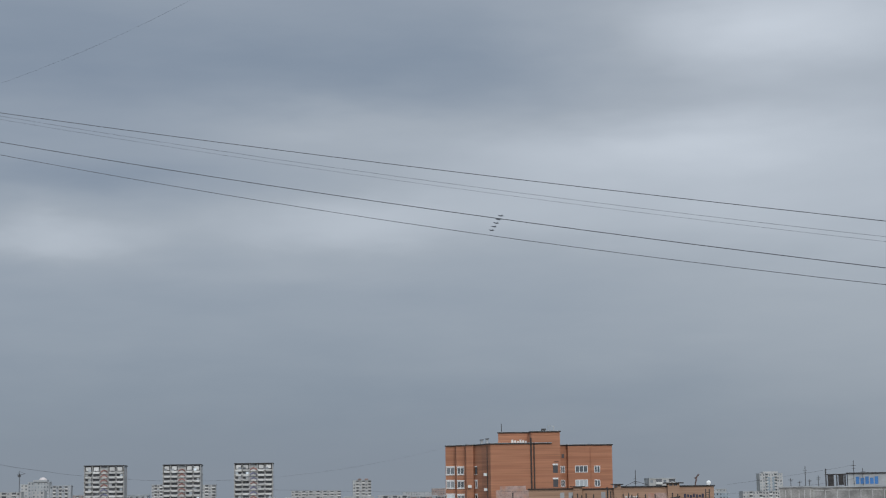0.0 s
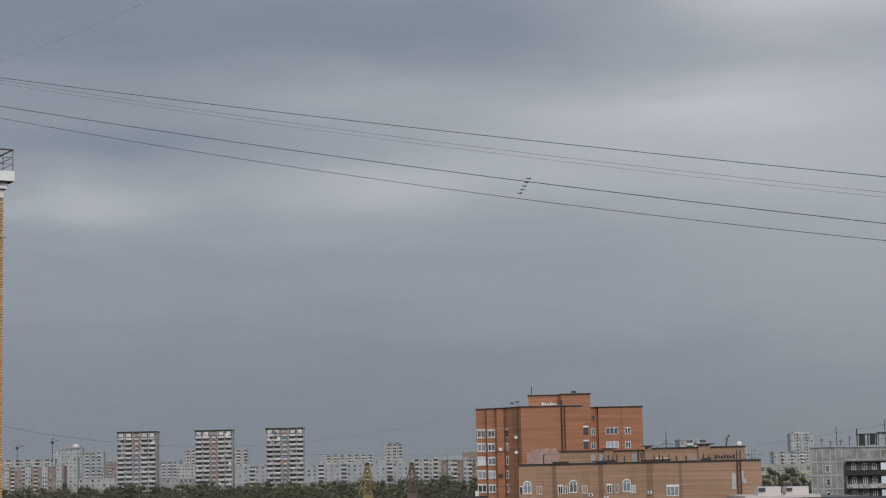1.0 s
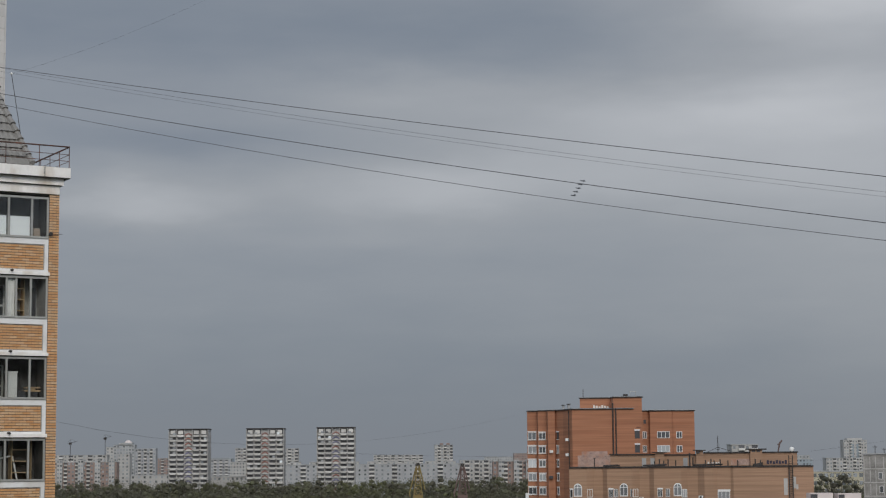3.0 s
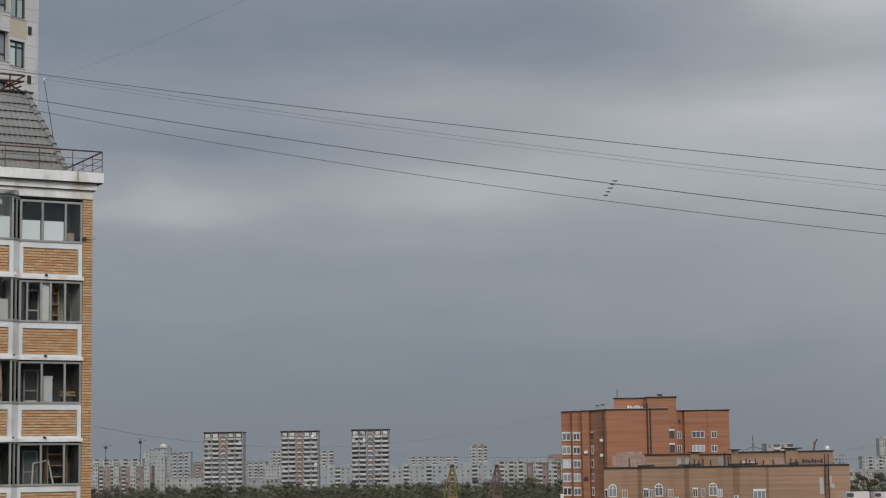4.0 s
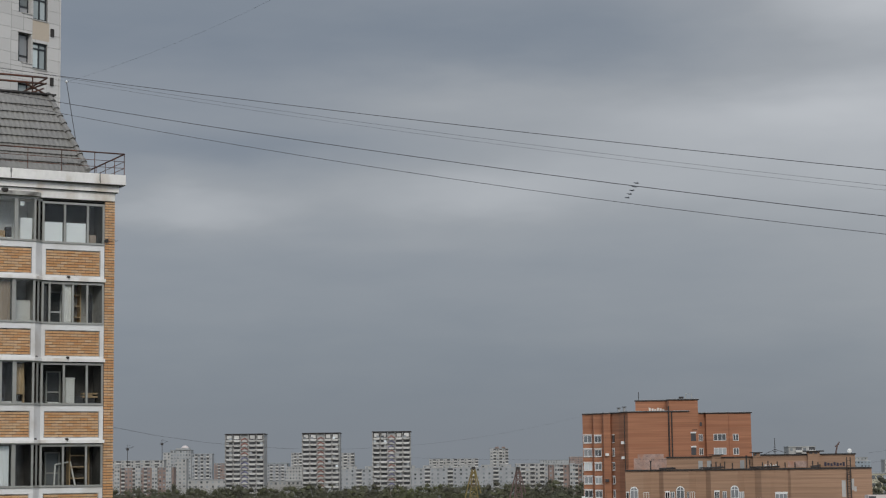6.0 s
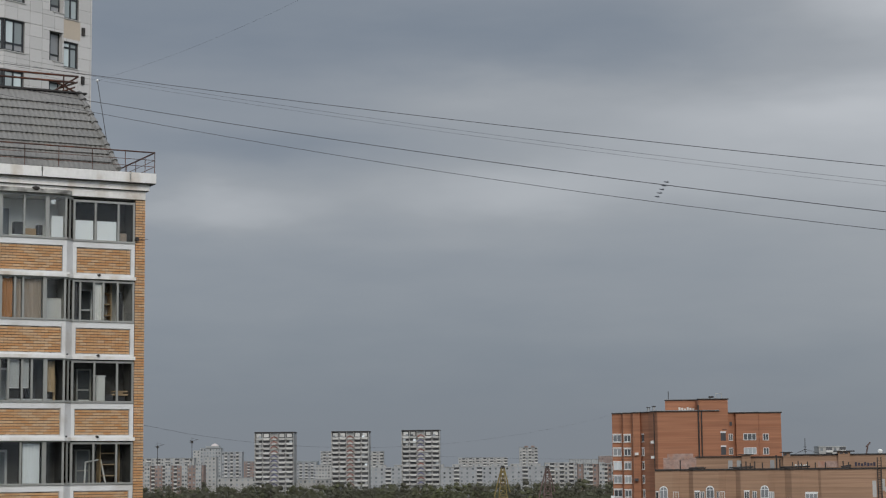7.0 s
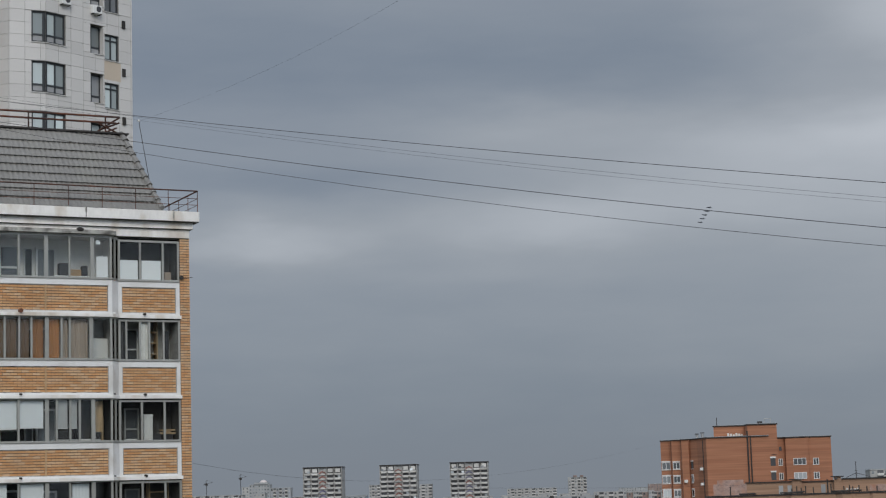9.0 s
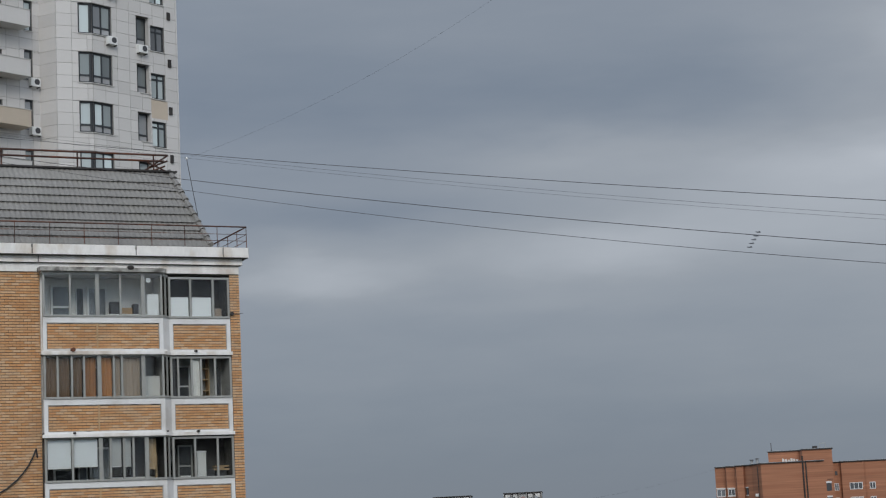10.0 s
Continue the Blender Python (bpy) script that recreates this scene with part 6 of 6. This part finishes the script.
cable_run("thin aerial wire rising from the roof mast", (-14.6, 70.4), (20.0, 30.0), ((-10.66, 12.14), (-5.9, 14.15), (-1.98, 16.23)), 0.0022)

cable_run("thin far wire low over the wood", (-9.0, 300.0), (60.0, 330.0), ((-1.15, 0.35), (3.94, 0.215), (9.0, 0.22)), 0.013)
cable_run("thin far wire beyond the roofs", (78.0, 352.0), (110.0, 378.0), ((12.28, 0.29), (13.44, 0.43), (16.0, 0.80)), 0.016)
cable_run("thin far wire beyond the roofs", (78.0, 352.0), (110.0, 378.0), ((12.28, 0.02), (13.44, 0.10), (16.0, 0.40)), 0.016)


# ---- a flight of aircraft ----
def aircraft(x, y, z, heading, bank):
    """A swept-wing jet with its nose along +x."""
    ob = thing("jet_aircraft", "small dark grey jet aircraft flying in echelon", "aircraft", x, y, z, 0, "echelon of five jets")
    ob.matrix_basis = Matrix.Translation((x, y, z)) @ pose(0, 0, 0, bank, 0, heading)
    bm = bmesh.new()
    prev = None
    for px, r in ((-9.5, 0.5), (-7, 1.0), (-2, 1.25), (4, 1.15), (7.5, 0.75), (10.5, 0.06)):
        ring = [bm.verts.new((px, r * math.cos(2 * math.pi * i / 10), r * math.sin(2 * math.pi * i / 10))) for i in range(10)]
        if prev:
            for i in range(10):
                bm.faces.new((prev[i], prev[(i + 1) % 10], ring[(i + 1) % 10], ring[i]))
        prev = ring
    part("fuselage", bm, M["plane"], ob)
    for s in (-1, 1):
        for nm, plan, th in (("wing", [(3.0, 0.8), (-3.5, 7.2), (-5.5, 7.2), (-4.5, 0.8)], 0.16), ("tailplane", [(-6.0, 0.8), (-8.8, 3.4), (-10.0, 3.4), (-9.2, 0.8)], 0.12)):
            bm = bmesh.new()
            low = [bm.verts.new((px, s * py, -th)) for px, py in plan]
            top = [bm.verts.new((px, s * py, th)) for px, py in plan]
            for i in range(4):
                j = (i + 1) % 4
                bm.faces.new((low[i], low[j], top[j], top[i]))
            bm.faces.new(top)
            bm.faces.new(low[::-1])
            part(nm, bm, M["plane"], ob)
        bm = bmesh.new()
        f = [bm.verts.new((px, s * 1.1 + dy, pz)) for dy in (-0.1, 0.1) for px, pz in ((-5.5, 0.8), (-8.0, 3.6), (-9.5, 3.6), (-9.3, 0.6))]
        for idx in ((0, 1, 2, 3), (7, 6, 5, 4), (0, 4, 5, 1), (1, 5, 6, 2), (2, 6, 7, 3), (3, 7, 4, 0)):
            bm.faces.new([f[i] for i in idx])
        part("fin", bm, M["plane"], ob)


for i in range(5):
    az, el, dist = FLIGHT[0] + FLIGHT[2] * i, FLIGHT[1] + FLIGHT[3] * i, 4500.0 + 20 * i
    aircraft(dist * math.sin(radians(az)), dist * math.cos(radians(az)), EYE + dist * math.tan(radians(el)), 232, -8)

# ---- things on the balconies ----
def on_balcony(name, label, category, x, y, z, group=""):
    p = block.matrix_basis @ Vector((x - 0.18 if x < -2.85 else x, y, z))
    return thing(name, label, category, p.x, p.y, p.z, CROT, group)


def floor_of(k):
    return 34.78 - STOREY * (k + 1) + 0.10


def blind(k, x0, x1, drop, y=-0.19, mat="blind", label="white roller blind drawn half down behind the glazing"):
    """A pulled roller blind with its tube and hem bar."""
    top = WINDOW_TOP[k] + (0.0 if x1 < -2.7 else -0.08)
    ob = on_balcony("roller_blind", label, "blind", x0, y, top, "roller blinds")
    boxes("cloth", [(0, x1 - x0, 0, 0.012, -drop, -0.05)], M[mat], ob)
    rods("tube", [((0, 0.03, -0.04), (x1 - x0, 0.03, -0.04))], 0.035, M["plastic_white"], ob)
    rods("hem_bar", [((0, 0.006, -drop), (x1 - x0, 0.006, -drop))], 0.014, M["plastic_white"], ob)


def curtain(k, x0, x1, mat, label, y=-0.12, low=1.5):
    """A gathered curtain in soft folds."""
    top = WINDOW_TOP[k] - 0.02
    ob = on_balcony("curtain", label, "curtain", x0, y, top, "balcony curtains")
    vs, fs = [], []
    n = max(8, int((x1 - x0) / 0.025))
    ph = random.uniform(0, 6)
    for i in range(n + 1):
        x = (x1 - x0) * i / n
        d = 0.012 * math.sin(x * 21 + ph) + 0.006 * math.sin(x * 53 + ph)
        for yy, zz in ((d * 0.6, -0.03), (d, -low), (d + 0.01, -low), (d * 0.6 + 0.01, -0.03)):
            vs.append((x, yy, zz))
        if i:
            p, q = 4 * (i - 1), 4 * i
            fs += [(p + 1, q + 1, q, p), (p + 3, q + 3, q + 2, p + 2), (p + 2, q + 2, q + 1, p + 1)]
    me = bpy.data.meshes.new("cloth")
    me.from_pydata(vs, [], fs)
    me.materials.append(M[mat])
    new("cloth", me).parent = ob
    rods("curtain_rod", [((0, 0, 0), (x1 - x0, 0, 0))], 0.012, M["alu"], ob)


def cupboard(k, x0, x1, height=1.25):
    """A low storage cupboard along the inner wall; returns its top."""
    ob = on_balcony("storage_cupboard", "low white storage cupboard on the balcony floor", "cupboard", x0, 0.38, floor_of(k), "balcony cupboards")
    w = x1 - x0
    boxes("carcass", [(0, w, 0.02, 0.6, 0, height)], M["plastic_white"], ob)
    boxes("door", [(0.01, w / 2 - 0.005, 0.0, 0.018, 0.02, height - 0.02)], M["room_wall"], ob)
    boxes("door", [(w / 2 + 0.005, w - 0.01, 0.0, 0.018, 0.02, height - 0.02)], M["room_wall"], ob)
    return floor_of(k) + height


def crate_on(name, label, category, x, y, z, w, d, h, mat, lid=None):
    ob = on_balcony(name, label, category, x, y, z)
    bm = bmesh.new()
    box(bm, 0, w, 0, d, 0, h)
    bmesh.ops.bevel(bm, geom=bm.edges[:], offset=min(0.015, w * 0.1), segments=1, affect="EDGES")
    part("body", bm, M[mat], ob)
    if lid:
        boxes("lid", [(-0.015, w + 0.015, -0.015, d + 0.015, h, h + 0.05)], M[lid], ob)
    return ob


def shelves(k, x0, x1, label):
    ob = on_balcony("shelf_rack", label, "shelf", x0, 0.55, floor_of(k), "balcony shelves")
    w = x1 - x0
    for x in (0, w - 0.03):
        boxes("upright", [(x, x + 0.03, 0, 0.4, 0, 2.7)], M["wood"], ob)
    for i in range(7):
        boxes("shelf", [(0.031, w - 0.031, 0.005, 0.395, 0.25 + 0.4 * i, 0.28 + 0.4 * i)], M["wood"], ob)
    return ob


# top storey: a white-walled balcony with a desk corner; low white boards behind the narrow one
top_k = cupboard(0, -4.6, -3.2, 1.35)
crate_on("cardboard_box", "brown cardboard box on a cupboard", "box", -4.05, 0.46, top_k, 0.42, 0.3, 0.24, "card")
crate_on("computer_monitor", "old dark monitor on a cupboard", "monitor", -4.42, 0.46, top_k, 0.34, 0.3, 0.46, "plastic_dark")
crate_on("tool_case", "dark tool case on a cupboard", "case", -3.6, 0.46, top_k, 0.2, 0.25, 0.38, "plastic_dark")
for x0, x1 in ((-2.52, -1.84), (-1.70, -0.98)):
    blind_board = on_balcony("white_board", "white board covering the lower half of the glazing", "board", x0, 0.10, floor_of(0), "white boards")
    boxes("sheet", [(0, x1 - x0, 0, 0.02, 0, 1.93)], M["bright_board"], blind_board)
corner_board = on_balcony("white_board", "narrow white board in the balcony corner", "board", -3.25, -0.12, floor_of(0), "white boards")
boxes("sheet", [(0, 0.42, 0, 0.02, 0, 2.0)], M["bright_board"], corner_board)
crate_on("cloth_bundle", "small grey stuffed bundle on the sill", "bundle", -0.80, 0.25, floor_of(0), 0.26, 0.2, 1.55, "curtain_taupe")
boxes("notice", [(-3.48, -3.32, -0.235, -0.23, 34.42, 34.57)], M["blind"], block, "small white sheet on the glass")
# second storey: brown curtains
curtain(1, -6.96, -6.56, "curtain_dull", "dull brown curtain behind the balcony glazing")
curtain(1, -6.52, -6.10, "curtain_dull", "dull brown curtain behind the balcony glazing")
curtain(1, -6.02, -5.66, "curtain_dull", "dull brown curtain behind the balcony glazing")
curtain(1, -5.58, -5.16, "curtain_brown", "rust-brown curtain behind the balcony glazing")
curtain(1, -5.00, -4.60, "curtain_rust", "light rust-brown curtain behind the balcony glazing")
curtain(1, -4.53, -4.30, "curtain_taupe", "taupe curtain behind the balcony glazing")
curtain(1, -4.24, -3.58, "curtain_taupe", "light taupe curtain behind the balcony glazing")
curtain(1, -2.58, -2.35, "plastic_dark", "dark curtain drawn aside behind the glazing", 0.14)
curtain(1, -1.76, -1.48, "room_wall", "pale curtain strip behind the balcony glazing", 0.14)
shelves(1, -1.36, -0.98, "narrow wooden shelf rack with tins")
crate_on("ironing_board", "dark folded ironing board leaning upright", "ironing board", -0.72, 0.5, floor_of(1), 0.14, 0.08, 2.3, "plastic_dark")
# added dark block that stands for the darkness of a gap
crate_on("wardrobe", "dark block put in for the dark gap in the balcony corner", "wardrobe", -2.5, 0.36, floor_of(1), 0.32, 0.6, 2.65, "plastic_dark")
crate_on("fridge", "white fridge standing in the balcony corner", "fridge", -3.25, 0.4, floor_of(1), 0.55, 0.55, 2.0, "plastic_white")
# third storey: white roller blinds, stored things
blind(2, -6.92, -6.11, 1.02)
blind(2, -6.00, -5.18, 0.98)
blind(2, -4.66, -4.32, 1.00, -0.15, "blind_grey")
blind(2, -4.20, -3.98, 1.00, -0.15, "blind_grey")
t3 = cupboard(2, -4.6, -2.9, 1.3)
crate_on("bag", "dark bag on a cupboard", "bag", -3.85, 0.46, t3, 0.3, 0.3, 0.5, "plastic_dark")
curtain(2, -3.30, -3.02, "wood", "beige coat hanging by the glazing", 0.0, 1.1)
crate_on("plank_bundle", "pale planks leaning upright", "planks", -3.0, 0.2, floor_of(2), 0.07, 0.12, 2.1, "wood")
t3b = cupboard(2, -2.45, -0.42, 1.15)
crate_on("plastic_bin", "white plastic bin with a lid on a cupboard", "bin", -1.56, 0.46, t3b, 0.34, 0.35, 0.96, "plastic_white", "plastic_white")
crate_on("bag", "dark bundle on a cupboard", "bag", -1.22, 0.46, t3b, 0.32, 0.3, 0.34, "plastic_dark")
crate_on("tin", "small white tin on a cupboard", "tin", -2.2, 0.46, t3b, 0.4, 0.3, 0.14, "plastic_white")
boards = on_balcony("timber_boards", "two pale timber boards laid on a cupboard", "boards", -0.95, 0.46, t3b)
boxes("board", [(0, 0.62, 0, 0.3, 0.30, 0.36)], M["wood"], boards)
boxes("board", [(0.05, 0.6, 0.02, 0.28, 0.42, 0.47)], M["wood"], boards)
boxes("block", [(0.1, 0.5, 0.05, 0.25, 0.0, 0.30)], M["plastic_dark"], boards)
boxes("spacer", [(0.2, 0.4, 0.05, 0.25, 0.36, 0.42)], M["wood"], boards)
# fourth storey
blind(3, -5.98, -5.18, 1.35)
blind(3, -6.88, -6.45, 1.35)
curtain(3, -4.15, -3.55, "blind", "white curtain behind the balcony glazing")
lean = on_balcony("spare_sash", "white empty window sash leaning against the wall", "window sash", -1.9, 0.3, floor_of(3))
rods("stile", [((0.0, 0.3, 1.1), (0.1, 0.5, 1.95))], 0.03, M["window_white"], lean)
rods("stile", [((0.95, 0.0, 0.0), (0.62, 0.4, 2.05))], 0.03, M["window_white"], lean)
rods("rail", [((0.1, 0.5, 1.95), (0.62, 0.4, 2.05))], 0.03, M["window_white"], lean)
shelves(3, -1.35, -0.62, "wooden shelf rack with jars and boxes")
# second-row details: a lamp and a small bracket on the pier
bracket = on_balcony("wall_bracket", "small dark round bracket on the brick pier", "bracket", -0.25, 0.0, 33.33)
rods("ring", [((0, -0.10, 0), (0, 0.0, 0))], 0.07, M["dark_steel"], bracket, sides=10)
rods("rod", [((0, -0.06, 0), (0.42, -0.06, 0.02))], 0.010, M["dark_steel"], bracket)

# ---- pieces of walls: bricks and cladding tiles ----
for holder, cells in ((face_r, cells_r), (face_l, cells_l), (face_c, cells_c), (face_b, cells_b)):
    lay_tiles(holder, cells, "pale_tile")

for k in range(5):
    sill = WINDOW_TOP[k] - SILL
    pieces = []
    brick_run(-7.06, -3.09, LEFT_PLAN["y"] + 0.03, sill - 1.11, sill - 0.24, pieces, 0.02)
    join_boxes("brickwork", pieces, [M["brick_joined"]], balcony_fronts[k][0], "tan brick panel")["kind"] = "stuff"
    pieces = []
    brick_run(-2.44, -0.48, RIGHT_PLAN["y"] + 0.03, sill - 1.11, sill - 0.24, pieces, 0.02)
    if k < 4:
        for x0, x1, y0, y1, z0, z1, mi in pieces:
            key = ("brick", round(x1 - x0, 3), round(z1 - z0, 3))
            if key not in MESHES:
                ob = boxes("brick", [(0, key[1], 0, 0.04, 0, key[2])], M["brick_piece"], None)
                MESHES[key] = ob.data
                bpy.data.objects.remove(ob)
            share("brick", MESHES[key], balcony_fronts[k][1], x0, y0, z0)
    else:
        join_boxes("brickwork", pieces, [M["brick_joined"]], balcony_fronts[k][1], "tan brick panel")["kind"] = "stuff"
